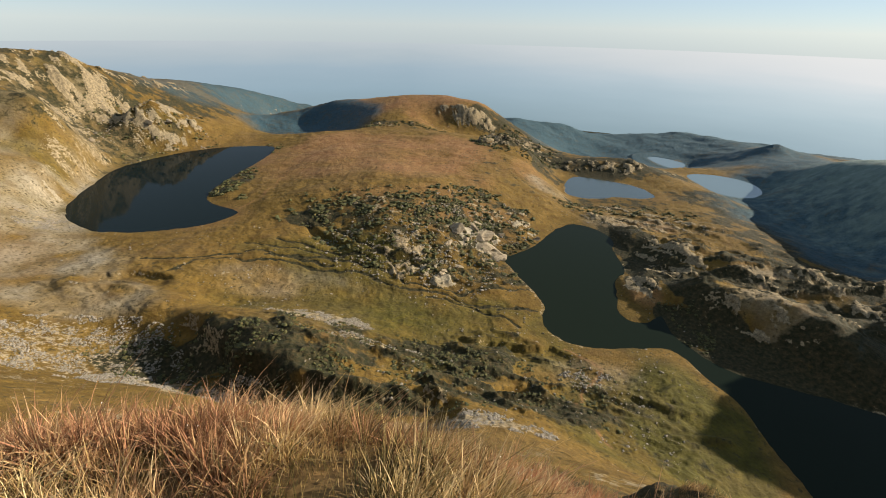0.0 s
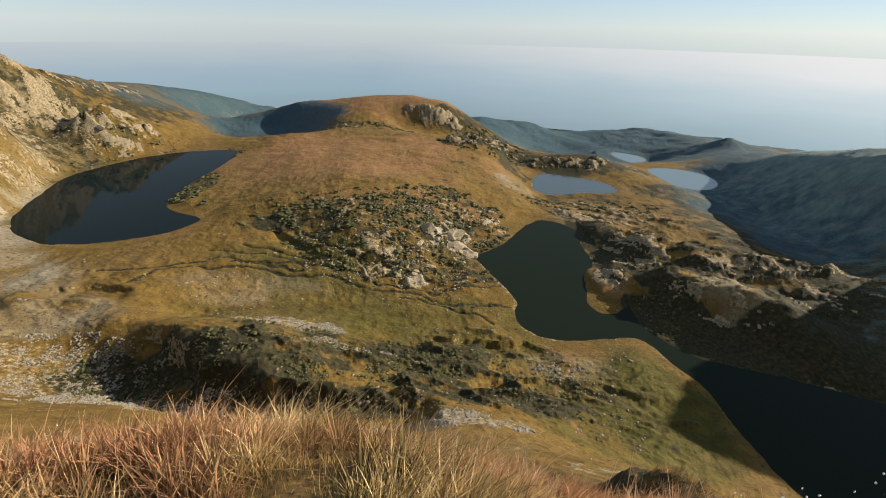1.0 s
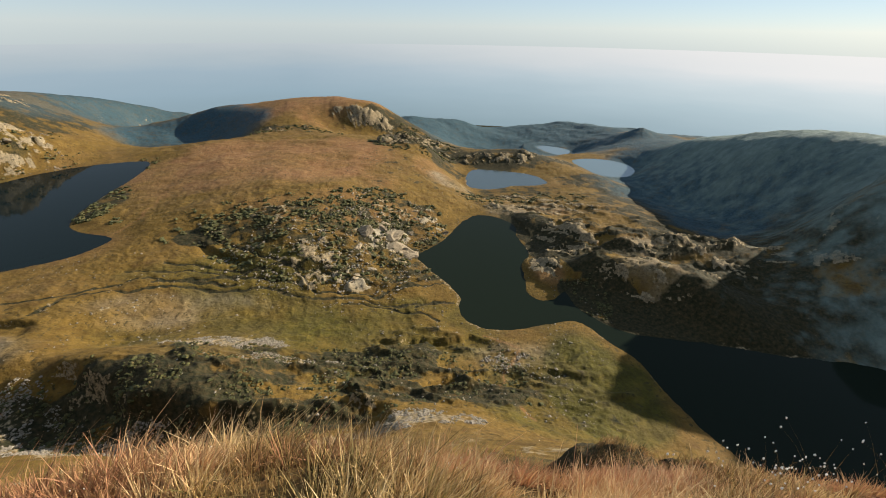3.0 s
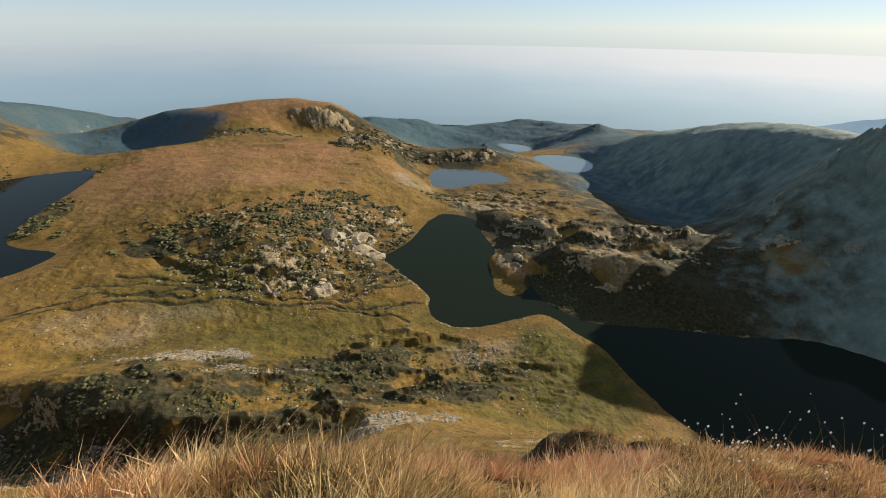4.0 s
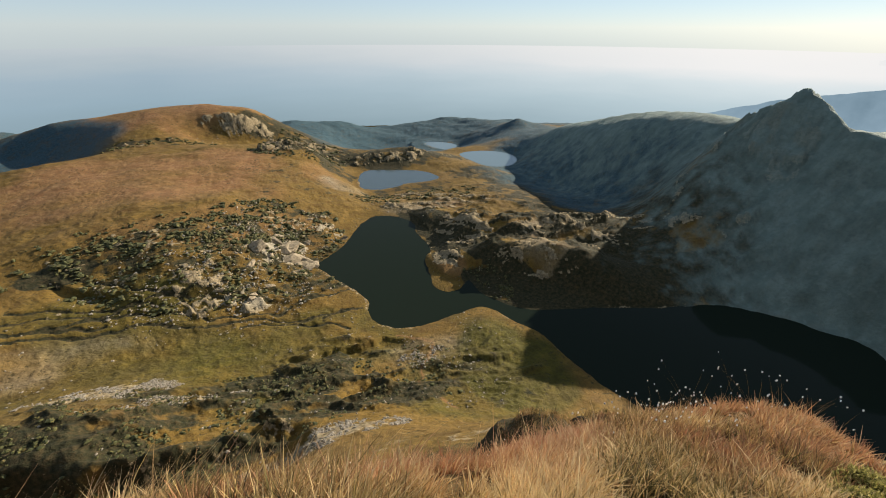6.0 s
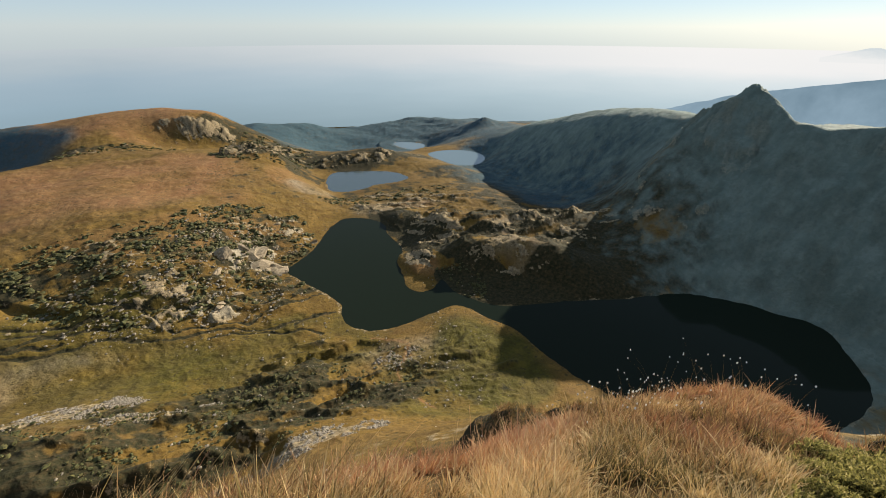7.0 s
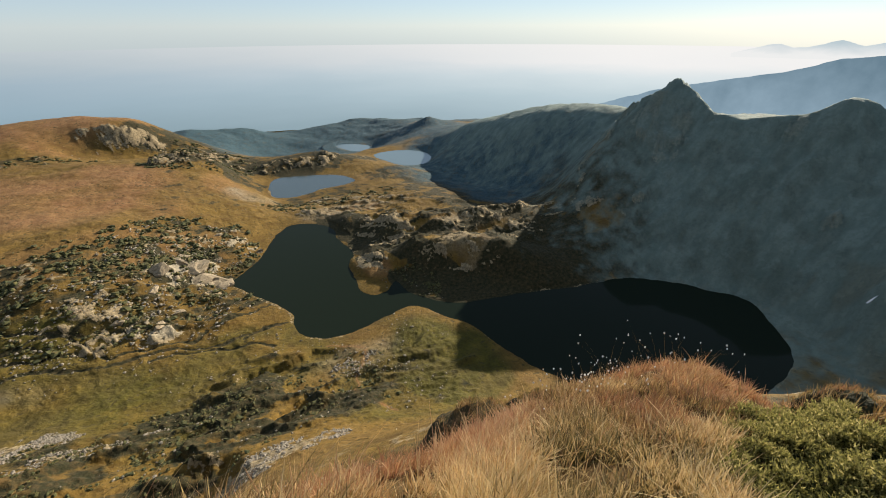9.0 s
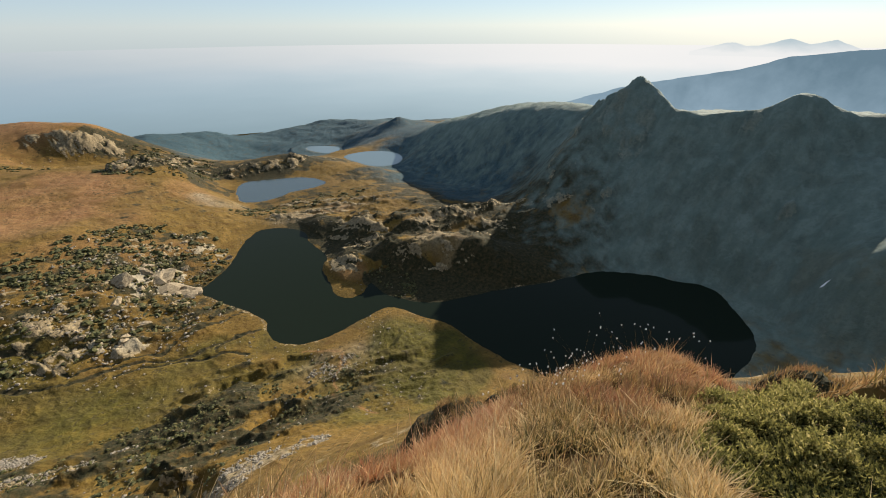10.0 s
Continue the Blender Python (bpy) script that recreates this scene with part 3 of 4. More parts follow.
def ground_height(x, y, z=None):
    """Height, rockiness, distance to the shore and from the brow at arrays of places."""
    z = bare_height(x, y) if z is None else z
    rise, rock = jointed_rock(x, y)
    shore = np.full_like(x, 1e9)
    each = [to_shore(x, y, outline) for _, outline in SHORES.values()]
    for d in each:
        shore = np.minimum(shore, d)
    calm = smooth(2, 45, shore)
    far = smooth(1500, 2600, np.hypot(x, y))
    z += calm * (2.2 * fbm(x, y, 60, 5, 1) + 5.0 * fbm(x, y, 160, 3, 2)) * (1 + 3 * far)
    crag = fbm(x, y, 34, 6, 7, 0.58, ridged=True)
    z += smooth(0, 14, shore) * rise
    west = patch(x, y, [(-700, 880, 170, 230, 1.0)])
    z += west * smooth(0, 60, shore) * 16.0 * fbm(x, y, 95, 5, 47, 0.55, ridged=True)
    flank = patch(x, y, [(0, 515, 170, 95, 1.0)])
    z += flank * smooth(0, 30, shore) * 3.2 * fbm(x * 0.7, y * 1.2, 24, 4, 53, 0.55, ridged=True)
    plain = np.minimum(1, patch(x, y, RUST) + 0.6 * patch(x, y, PALE_AND_LIT))
    z += calm * (2.3 - 1.7 * plain) * fbm(x, y, 15, 4, 45, 0.55, ridged=True) * (1 - far)
    z += calm * 0.5 * fbm(x, y, 7, 4, 9)
    mounds = patch(x, y, MOUNDS)
    z += calm * mounds * 21.0 * np.maximum(fbm(x * 0.55 + y * 0.3, y * 1.15, 27, 4, 41, 0.5, ridged=True) - 0.03, 0)
    z += calm * (1 - mounds) * 0.9 * fbm(x, y, 22, 4, 43)
    z -= scarp_drop(x, y)
    z -= 2.0 * brook_depth(x, y, BROOKS, 1.6) * (shore > 0)
    crest = np.full_like(x, 1e9)
    east = np.flatnonzero((x > 560) & (x < 960) & (y > -220) & (y < 480))
    crest[east] = to_line(x[east], y[east], [p[:2] for p in LAND["peak_crest"]])
    gully = fbm(x * 0.35 + 14 * fbm(x, y, 60, 3, 55), y * 1.0, 70, 5, 51, 0.5, ridged=True)
    z += 26.0 * gully * patch(x, y, WALLS) * smooth(5, 60, shore) * (0.12 + 0.88 * smooth(5, 80, crest))
    z += 9.0 * fbm(x, y, 11, 3, 63, 0.6, ridged=True) * smooth(16, 4, crest) * (y > 300)
    near, over = knoll_height(x, y)
    k = smooth(4, 45, over)
    z = near * (1 - k) + z * k
    ragged = 3.0 * fbm(x, y, 22, 3, 12)
    for (level, _), d in zip(SHORES.values(), each):
        d = d + ragged
        bank = level + 0.25 + 0.10 * np.maximum(d, 0)
        w = smooth(0, np.where((x > 262) & (y > 225) & (y < 640), 9.0, 30.0), d)
        z = np.where(d < 60, np.where(d > 0, bank * (1 - w) + np.maximum(z, level + 0.4) * w, level + 0.25 - 0.25 * np.minimum(-d, 20)), z)
    knob = 9.0 * (1 - ((x - 238) / 27) ** 2 - ((y - 430) / 44) ** 2) + 3.0 * crag
    z = np.where(knob > -3, np.maximum(z, np.minimum(knob, 9.0)), z)
    return z, rock, shore, over


def lay_ground():
    fine = np.radians(np.linspace(-62, 108, 1090))
    rest = np.radians(np.linspace(108, 298, 90))[1:-1]
    bearings = np.concatenate([fine, rest])
    radii = np.concatenate([[0.002, 0.08, 0.18], np.geomspace(0.3, 12, 90, endpoint=False), np.geomspace(12, 120, 90, endpoint=False), np.geomspace(120, 2200, 520, endpoint=False), np.geomspace(2200, 4850, 40)])
    nb, nr = len(bearings), len(radii)
    x, y = np.outer(radii, np.sin(bearings)).ravel(), np.outer(radii, np.cos(bearings)).ravel()
    few_b, few_r = np.arange(0, nb + 2, 3).clip(0, nb - 1), np.arange(0, nr + 2, 3).clip(0, nr - 1)
    few_b, few_r = np.unique(few_b), np.unique(few_r)
    rough = bare_height(np.outer(radii[few_r], np.sin(bearings[few_b])).ravel(), np.outer(radii[few_r], np.cos(bearings[few_b])).ravel()).reshape(len(few_r), len(few_b))
    rough = np.stack([np.interp(np.arange(nb), few_b, row) for row in rough])
    rough = np.stack([np.interp(np.arange(nr), few_r, col) for col in rough.T], 1)
    z, rock, shore, over = ground_height(x, y, rough.ravel())
    grid = z.reshape(nr, nb)
    run = np.gradient(radii)[:, None]
    dr = np.gradient(grid, axis=0) / run
    db = np.gradient(grid, axis=1) / (radii[:, None] * np.gradient(np.unwrap(bearings))[None, :])
    slope = np.hypot(dr, db).ravel()
    i = np.arange(nr - 1)[:, None] * nb + np.arange(nb)[None, :]
    j = np.arange(nr - 1)[:, None] * nb + (np.arange(nb)[None, :] + 1) % nb
    quads = np.stack([i, i + nb, j + nb, j], -1).reshape(-1, 4)[:, ::-1]
    me = bpy.data.meshes.new("ground")
    me.vertices.add(nr * nb)
    me.vertices.foreach_set("co", np.stack([x, y, z], 1).astype(np.float32).ravel())
    me.loops.add(len(quads) * 4)
    me.loops.foreach_set("vertex_index", quads.astype(np.int32).ravel())
    me.polygons.add(len(quads))
    me.polygons.foreach_set("loop_start", np.arange(0, len(quads) * 4, 4, dtype=np.int32))
    me.polygons.foreach_set("use_smooth", np.ones(len(quads), bool))
    me.update(calc_edges=True)
    me.validate()
    steep = smooth(0.75, 1.3, slope)
    cover = {
        "rock": np.clip(np.maximum.reduce([rock * smooth(0, 12, shore), 0.6 * steep * smooth(-0.1, 0.4, fbm(x, y, 18, 4, 27)) * (x < 500), 0.8 * patch(x, y, SCREE), 0.55 * (1 - smooth(0, 4, shore)) * smooth(-0.05, 0.35, fbm(x, y, 60, 2, 23))]), 0, 1) * smooth(3, 12, over),
        "rust": np.clip(np.maximum(patch(x, y, RUST) * (0.75 + 0.5 * fbm(x, y, 45, 3, 25)), np.maximum(0.8 * brook_depth(x, y, TRAILS, 1.6), 0.5 * (over < 1.5))), 0, 1),
        "heath_shade": np.maximum.reduce([1.5 * in_peat(x, y), patch(x, y, HEATH_AND_SHADE) * (0.9 + 0.7 * fbm(x, y, 20, 4, 33)), 1.1 * patch(x, y, WALLS), 1.3 * brook_depth(x, y, BROOKS, 1.8), 0.5 * (1 - smooth(1.0, 6, over)), 0.85 * smooth(3, 6, over) * (1 - smooth(25, 60, over)), 0.66 * patch(x, y, MOUNDS) * smooth(0.0, 0.2, fbm(x * 0.55 + y * 0.3, y * 1.15, 27, 4, 41, 0.5, ridged=True))]),
        "pale": np.clip(patch(x, y, PALE_AND_LIT) * (0.6 + 1.2 * fbm(x, y, 35, 4, 37)), 0, 0.9),
        # painted haze, stronger eastward and up the slope
        "hazed_wall": 0.97 * smooth(425, 640, x + 150 * smooth(280, 150, y) + 70 * smooth(560, 700, y) + 120 * fbm(x, y, 14, 4, 66, 0.6) - 0.8 * np.clip(y - 300, 0, 220) - 0.3 * np.maximum(y - 520, 0) + 70 * fbm(x, y, 60, 6, 65, 0.6)) * (1 - smooth(880, 1040, y - 0.25 * (x - 600) + 50 * fbm(x, y, 60, 4, 67))) * (0.8 + 0.2 * smooth(-0.3, 0.1, fbm(x, y, 20, 4, 69))) * (x > 300),
        "green": patch(x, y, GREEN),
        "slab": patch(x, y, [(48, 535, 40, 32, 1.0), (5, 440, 40, 20, 0.7), (120, 600, 40, 40, 0.6), (-600, 900, 90, 90, 0.15), (-560, 560, 60, 90, 0.6)]),
        "hazed_pine": np.clip(patch(x, y, HAZED_PINES), 0, 1),
    }
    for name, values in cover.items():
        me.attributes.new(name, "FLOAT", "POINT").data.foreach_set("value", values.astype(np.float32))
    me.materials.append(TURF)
    return tagged(new("ground", me), "golden alpine turf and grey rock falling to lake basins", "ground", kind="structure")


def lay_lake(name, level, outline):
    bm = bmesh.new()
    cx, cy = sum(p[0] for p in outline) / len(outline), sum(p[1] for p in outline) / len(outline)
    # the sheet runs a little under the banks, which cut it off
    n = len(outline)
    verts = []
    for k, (x, y) in enumerate(outline):
        (ax, ay), (bx, by) = outline[k - 1], outline[(k + 1) % n]
        nx, ny = by - ay, -(bx - ax)
        s = math.hypot(nx, ny) or 1.0
        area = sum(p[0] * q[1] - q[0] * p[1] for p, q in zip(outline, outline[1:] + outline[:1]))
        sign = 1 if area > 0 else -1
        verts.append(bm.verts.new((x + sign * nx / s * 7, y + sign * ny / s * 7, level)))
    face = bm.faces.new(verts)
    bmesh.ops.triangulate(bm, faces=[face])
    bmesh.ops.recalc_face_normals(bm, faces=bm.faces)
    for f in bm.faces:
        if f.normal.z < 0:
            f.normal_flip()
    me = bpy.data.meshes.new(name)
    bm.to_mesh(me)
    bm.free()
    me.materials.append({0.0: DEEP, 40.0: CLEAR, -26.0: GREY}.get(level, RUFFLED_SKY))
    return tagged(new(name, me), "still dark mountain lake mirroring slopes and sky", "lake", kind="structure")


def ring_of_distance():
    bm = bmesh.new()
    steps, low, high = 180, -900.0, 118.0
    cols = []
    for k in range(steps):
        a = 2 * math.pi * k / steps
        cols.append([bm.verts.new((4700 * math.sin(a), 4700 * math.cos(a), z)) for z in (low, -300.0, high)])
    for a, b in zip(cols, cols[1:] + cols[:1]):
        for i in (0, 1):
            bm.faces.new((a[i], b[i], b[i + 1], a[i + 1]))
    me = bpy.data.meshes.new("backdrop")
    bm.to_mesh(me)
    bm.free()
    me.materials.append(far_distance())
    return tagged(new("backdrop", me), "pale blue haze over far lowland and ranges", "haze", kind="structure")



def far_range(name, line, foot, colour, label, foot_colour=None):
    """A hazy far ridge: its skyline as bearing and height, seen as a plain slope behind everything."""
    m, t, b = material(name)
    t.nodes.remove(b)
    pos = t.nodes.new("ShaderNodeTexCoord").outputs["Object"]
    sep = t.nodes.new("ShaderNodeSeparateXYZ")
    t.links.new(pos, sep.inputs[0])
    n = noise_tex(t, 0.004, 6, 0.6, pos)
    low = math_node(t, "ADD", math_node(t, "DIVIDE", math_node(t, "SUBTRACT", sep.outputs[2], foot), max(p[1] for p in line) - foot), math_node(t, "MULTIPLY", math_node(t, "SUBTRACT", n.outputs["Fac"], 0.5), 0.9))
    # haze painted as a glow, paler towards the foot
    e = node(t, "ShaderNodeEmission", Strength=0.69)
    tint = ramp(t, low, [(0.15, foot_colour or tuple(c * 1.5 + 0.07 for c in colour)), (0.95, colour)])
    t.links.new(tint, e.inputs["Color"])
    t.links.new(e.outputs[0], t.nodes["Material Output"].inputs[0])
    az, h, d = (np.array(c, float) for c in zip(*line))
    bearings = np.linspace(az[0], az[-1], 260)
    top, dist = np.interp(bearings, az, h), np.interp(bearings, az, d)
    top = top + 9 * fbm(bearings * 40, bearings * 0, 60, 5, 131) * smooth(0, 3, bearings - az[0])
    x, y = np.sin(np.radians(bearings)), np.cos(np.radians(bearings))
    back = np.stack([x * dist, y * dist, top], 1)
    front = np.stack([x * (dist - 350), y * (dist - 350), np.full(260, foot)], 1)
    v = np.concatenate([back, front])
    k = np.arange(259)
    me = bpy.data.meshes.new(name)
    me.from_pydata([tuple(p) for p in v], [], [(a, a + 1, a + 261, a + 260) for a in k.tolist()])
    me.materials.append(m)
    return tagged(new(name, me), label, "ridge", kind="structure")


TURF = alpine_ground()
DEEP = lake_water("peaty_water", (0.010, 0.0147, 0.0102), 0.05, 0.1, 1.2)
CLEAR = lake_water("clear_water", (0.006, 0.011, 0.012), 0.05, 0.2, 1.12)
GREY = lake_water("grey_water", (0.045, 0.065, 0.07), 0.15, 0.7)
# rough water; its pale body colour stands in for the sky it reflects
RUFFLED_SKY = lake_water("ruffled_sky_water", (0.10, 0.14, 0.15), 0.2, 1.0)
lay_ground()
for lake, (level, outline) in SHORES.items():
    lay_lake(lake, level, outline)
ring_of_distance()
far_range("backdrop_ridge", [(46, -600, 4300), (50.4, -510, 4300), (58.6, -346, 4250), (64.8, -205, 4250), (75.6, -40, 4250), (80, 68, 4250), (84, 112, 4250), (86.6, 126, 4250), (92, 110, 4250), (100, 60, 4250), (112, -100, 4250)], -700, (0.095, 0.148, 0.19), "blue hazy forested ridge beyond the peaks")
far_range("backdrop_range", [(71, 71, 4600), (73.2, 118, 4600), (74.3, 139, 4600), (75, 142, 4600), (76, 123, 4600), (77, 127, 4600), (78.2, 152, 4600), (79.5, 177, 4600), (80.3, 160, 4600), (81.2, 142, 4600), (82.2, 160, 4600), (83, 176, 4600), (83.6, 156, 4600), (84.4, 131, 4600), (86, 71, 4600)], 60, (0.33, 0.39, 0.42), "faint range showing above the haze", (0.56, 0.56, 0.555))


# ---- loose stone, shrubs and grass ----
rng = np.random.default_rng(7)


def height_at(x, y):
    x, y = np.asarray(x, float), np.asarray(y, float)
    z, over = knoll_height(x, y)
    return z if over.max() < 4 else ground_height(x, y)[0]


def from_arrays(name, verts, faces, mat, smooth_faces=False, point_values=None):
    """A mesh from arrays of places and of faces with equally many corners."""
    me = bpy.data.meshes.new(name)
    n = faces.shape[1]
    me.vertices.add(len(verts))
    me.vertices.foreach_set("co", verts.astype(np.float32).ravel())
    me.loops.add(faces.size)
    me.loops.foreach_set("vertex_index", faces.astype(np.int32).ravel())
    me.polygons.add(len(faces))
    me.polygons.foreach_set("loop_start", np.arange(0, faces.size, n, dtype=np.int32))
    me.polygons.foreach_set("use_smooth", np.full(len(faces), smooth_faces))
    me.update(calc_edges=True)
    for key, values in (point_values or {}).items():
        me.attributes.new(key, "FLOAT", "POINT").data.foreach_set("value", values.astype(np.float32))
    me.materials.append(mat)
    return me


def ball(level):
    bm = bmesh.new()
    bmesh.ops.create_icosphere(bm, subdivisions=level, radius=1.0)
    v = np.array([p.co[:] for p in bm.verts])
    f = np.array([[p.index for p in q.verts] for q in bm.faces])
    bm.free()
    return v, f


def scattered(shape, places, sizes, squash, jitter, sink):
    """Many lumps of one shape, each turned, stretched and broken in its own way."""
    v, f = shape
    n, k = len(places), len(v)
    turn = rng.uniform(0, 2 * np.pi, n)
    stretch = rng.uniform(0.65, 1.35, (n, 3)) * np.array([1, 1, squash])
    pts = v[None] * (1 + rng.uniform(-jitter, jitter, (n, k, 1))) * stretch[:, None] * sizes[:, None, None]
    c, s = np.cos(turn)[:, None], np.sin(turn)[:, None]
    out = np.stack([pts[..., 0] * c - pts[..., 1] * s, pts[..., 0] * s + pts[..., 1] * c, pts[..., 2]], -1)
    out += places[:, None]
    out[..., 2] += (sizes * squash * (1 - sink))[:, None]
    faces = f[None] + (np.arange(n) * k)[:, None, None]
    return out.reshape(-1, 3), faces.reshape(-1, 3)


def strewn(spots, count, clump=18.0):
    """Places strewn in patches, thicker in some spots than in others."""
    weight = np.array([rx * ry * s for _, _, rx, ry, s in spots])
    pick = rng.choice(len(spots), count * 3, p=weight / weight.sum())
    r, a = np.sqrt(rng.uniform(0, 1.2, count * 3)), rng.uniform(0, 2 * np.pi, count * 3)
    sp = np.array(spots)[pick]
    x, y = sp[:, 0] + sp[:, 2] * r * np.cos(a), sp[:, 1] + sp[:, 3] * r * np.sin(a)
    keep = fbm(x, y, clump, 3, 71) + rng.uniform(-0.25, 0.25, len(x)) > 0.12
    x, y = x[keep][:count], y[keep][:count]
    z, _, shore, over = ground_height(x, y)
    dry = (shore > 1.5) & (over > 25)
    return np.stack([x, y, z], 1)[dry]


def stone_material(name, light, tint=(1.0, 1.0, 1.0)):
    m, t, b = material(name)
    pos = t.nodes.new("ShaderNodeTexCoord").outputs["Object"]
    rnd = t.nodes.new("ShaderNodeNewGeometry").outputs["Random Per Island"]
    grain = noise_tex(t, 1.3, 6, 0.7, pos)
    col = ramp(t, grain.outputs["Fac"], [(at, tuple(c * light * k for c, k in zip(col, tint))) for at, col in ((0.28, (0.065, 0.055, 0.041)), (0.5, (0.173, 0.146, 0.110)), (0.72, (0.310, 0.269, 0.205)))])
    col = mix(t, ramp(t, rnd, [(0.0, 0.45), (0.7, 0.0)]), col, (0.115, 0.103, 0.071))
    t.links.new(col, b.inputs["Base Color"])
    b.inputs["Roughness"].default_value = 0.9
    bump(t, b, noise_tex(t, 2.5, 6, 0.7, pos).outputs["Fac"], 0.8, 0.3)
    return m


def shrub_material():
    m, t, b = material("dwarf_pine_and_heath")
    pos = t.nodes.new("ShaderNodeTexCoord").outputs["Object"]
    rnd = t.nodes.new("ShaderNodeNewGeometry").outputs["Random Per Island"]
    col = ramp(t, rnd, [(0.0, (0.044, 0.051, 0.012)), (0.5, (0.083, 0.086, 0.020)), (0.85, (0.128, 0.108, 0.025)), (1.0, (0.166, 0.112, 0.030))])
    col = mix(t, ramp(t, noise_tex(t, 1.6, 5, 0.7, pos).outputs["Fac"], [(0.35, 0.75), (0.65, 0.0)]), col, (0.020, 0.020, 0.006))
    t.links.new(col, b.inputs["Base Color"])
    b.inputs["Roughness"].default_value = 0.9
    return m


def blade_material():
    m, t, b = material("autumn_grass")
    tone, red = attribute(t, "tone"), attribute(t, "red")
    col = ramp(t, tone, [(0.0, (0.026, 0.03, 0.01)), (0.3, (0.14, 0.112, 0.036)), (0.6, (0.41, 0.285, 0.105)), (1.0, (0.68, 0.51, 0.26))])
    col = mix(t, red, col, (0.37, 0.17, 0.09))
    t.links.new(col, b.inputs["Base Color"])
    b.inputs["Roughness"].default_value = 0.75
    b.inputs["Specular IOR Level"].default_value = 0.25
    thin = t.nodes.new("ShaderNodeBsdfTranslucent")
    t.links.new(col, thin.inputs["Color"])
    both = t.nodes.new("ShaderNodeMixShader")
    both.inputs[0].default_value = 0.28
    t.links.new(b.outputs[0], both.inputs[1])
    t.links.new(thin.outputs[0], both.inputs[2])
    t.links.new(both.outputs[0], t.nodes["Material Output"].inputs[0])
    return m


def plain_material(name, colour, rough=0.85, spread=0.3, scale=30.0):
    m, t, b = material(name)
    pos = t.nodes.new("ShaderNodeTexCoord").outputs["Object"]
    dark = tuple(c * (1 - spread) for c in colour)
    light = tuple(c * (1 + spread) for c in colour)
    t.links.new(ramp(t, noise_tex(t, scale, 5, 0.65, pos).outputs["Fac"], [(0.3, dark), (0.7, light)]), b.inputs["Base Color"])
    b.inputs["Roughness"].default_value = rough
    return m


SCREE_STONE, SLAB, SHRUB, BLADE = stone_material("weathered_granite", 1.15), stone_material("pale_granite", 1.3, (1.0, 0.92, 0.76)), shrub_material(), blade_material()


def lay_scree(name, spots, count, low, high, label, clump=18.0, power=2.5):
    places = strewn(spots, count, clump)
    sizes = low + (high - low) * rng.uniform(0, 1, len(places)) ** power
    v, f = scattered(ball(1), places, sizes, 0.6, 0.28, 0.55)
    return tagged(new(name, from_arrays(name, v, f, SCREE_STONE)), label, "stones", kind="stuff")


def lay_shrubs(spots, count, low, high, label):
    places = strewn(spots, count, 16.0)
    sizes = low + (high - low) * rng.uniform(0, 1, len(places)) ** 2
    v, f = scattered(ball(1), places, sizes, 0.5, 0.33, 0.5)
    # leafy edges: each face lifted apart from its neighbours
    tri = v[f]
    mid = tri.mean(1, keepdims=True)
    tri = mid + (tri - mid) * rng.uniform(0.9, 1.55, (len(tri), 1, 1)) + rng.normal(0, 0.10, (len(tri), 1, 3))
    return tagged(new("dwarf_shrubs", from_arrays("dwarf_shrubs", tri.reshape(-1, 3), np.arange(len(tri) * 3).reshape(-1, 3), SHRUB)), label, "shrubs", kind="stuff")


def boulder_mesh(seed, size, squash):
    v, f = ball(3)
    d = Vector((seed * 3.1, seed * 1.7, 0))
    out = []
    for p in v:
        q = Vector(p)
        r = 1 + 0.5 * noise.noise(q * 1.1 + d) + 0.36 * noise.noise(q * 2.6 + d) + 0.22 * noise.noise(q * 6 + d)
        q = q * r
        # flat cleavage planes
        for k in range(5):
            n = Vector((math.sin(seed + k * 2.3), math.cos(seed * 1.3 + k * 1.7), 0.5 * math.sin(seed * 0.7 + k))).normalized()
            over = q.dot(n) - 0.62
            if over > 0:
                q -= n * over * 0.85
        out.append((q.x * size * 1.35, q.y * size * 0.75, q.z * size * squash))
    return from_arrays("boulder", np.array(out), f, SLAB)


# pale slabs and blocks that stand out on the slope above the middle lake
SLABS = [(14, 533, 15, 0.3), (40, 552, 9, 0.35), (50, 542, 17, 0.3), (60, 520, 19, 0.3), (74, 508, 13, 0.32), (46, 566, 8, 0.4), (6, 498, 6, 0.4), (0, 440, 8, 0.45), (-14, 446, 5, 0.4),
         (-30, 455, 5, 0.4), (-59, 476, 5, 0.4), (101, 619, 5, 0.5), (138, 572, 6, 0.7), (126, 604, 4, 0.5), (28, 520, 7, 0.35), (82, 562, 5, 0.5), (20, 462, 6, 0.4),
         (-575, 905, 8, 0.45), (-600, 880, 9, 0.4), (-640, 770, 7, 0.4)]


def stand_boulders():
    at = height_at([s[0] for s in SLABS], [s[1] for s in SLABS])
    for k, ((x, y, size, squash), z) in enumerate(zip(SLABS, at)):
        ob = new("boulder", boulder_mesh(k + 1.5, size, squash))
        ob.matrix_world = pose(x, y, z - 0.25 * size * squash, rng.uniform(18, 38), rng.uniform(-12, 12), rng.uniform(-30, 30)) @ pose(0, 0, 0, 0, 0, rng.uniform(-25, 25))
        tagged(ob, "pale grey granite block bedded in alpine turf", "boulder", "granite blocks on the slopes")


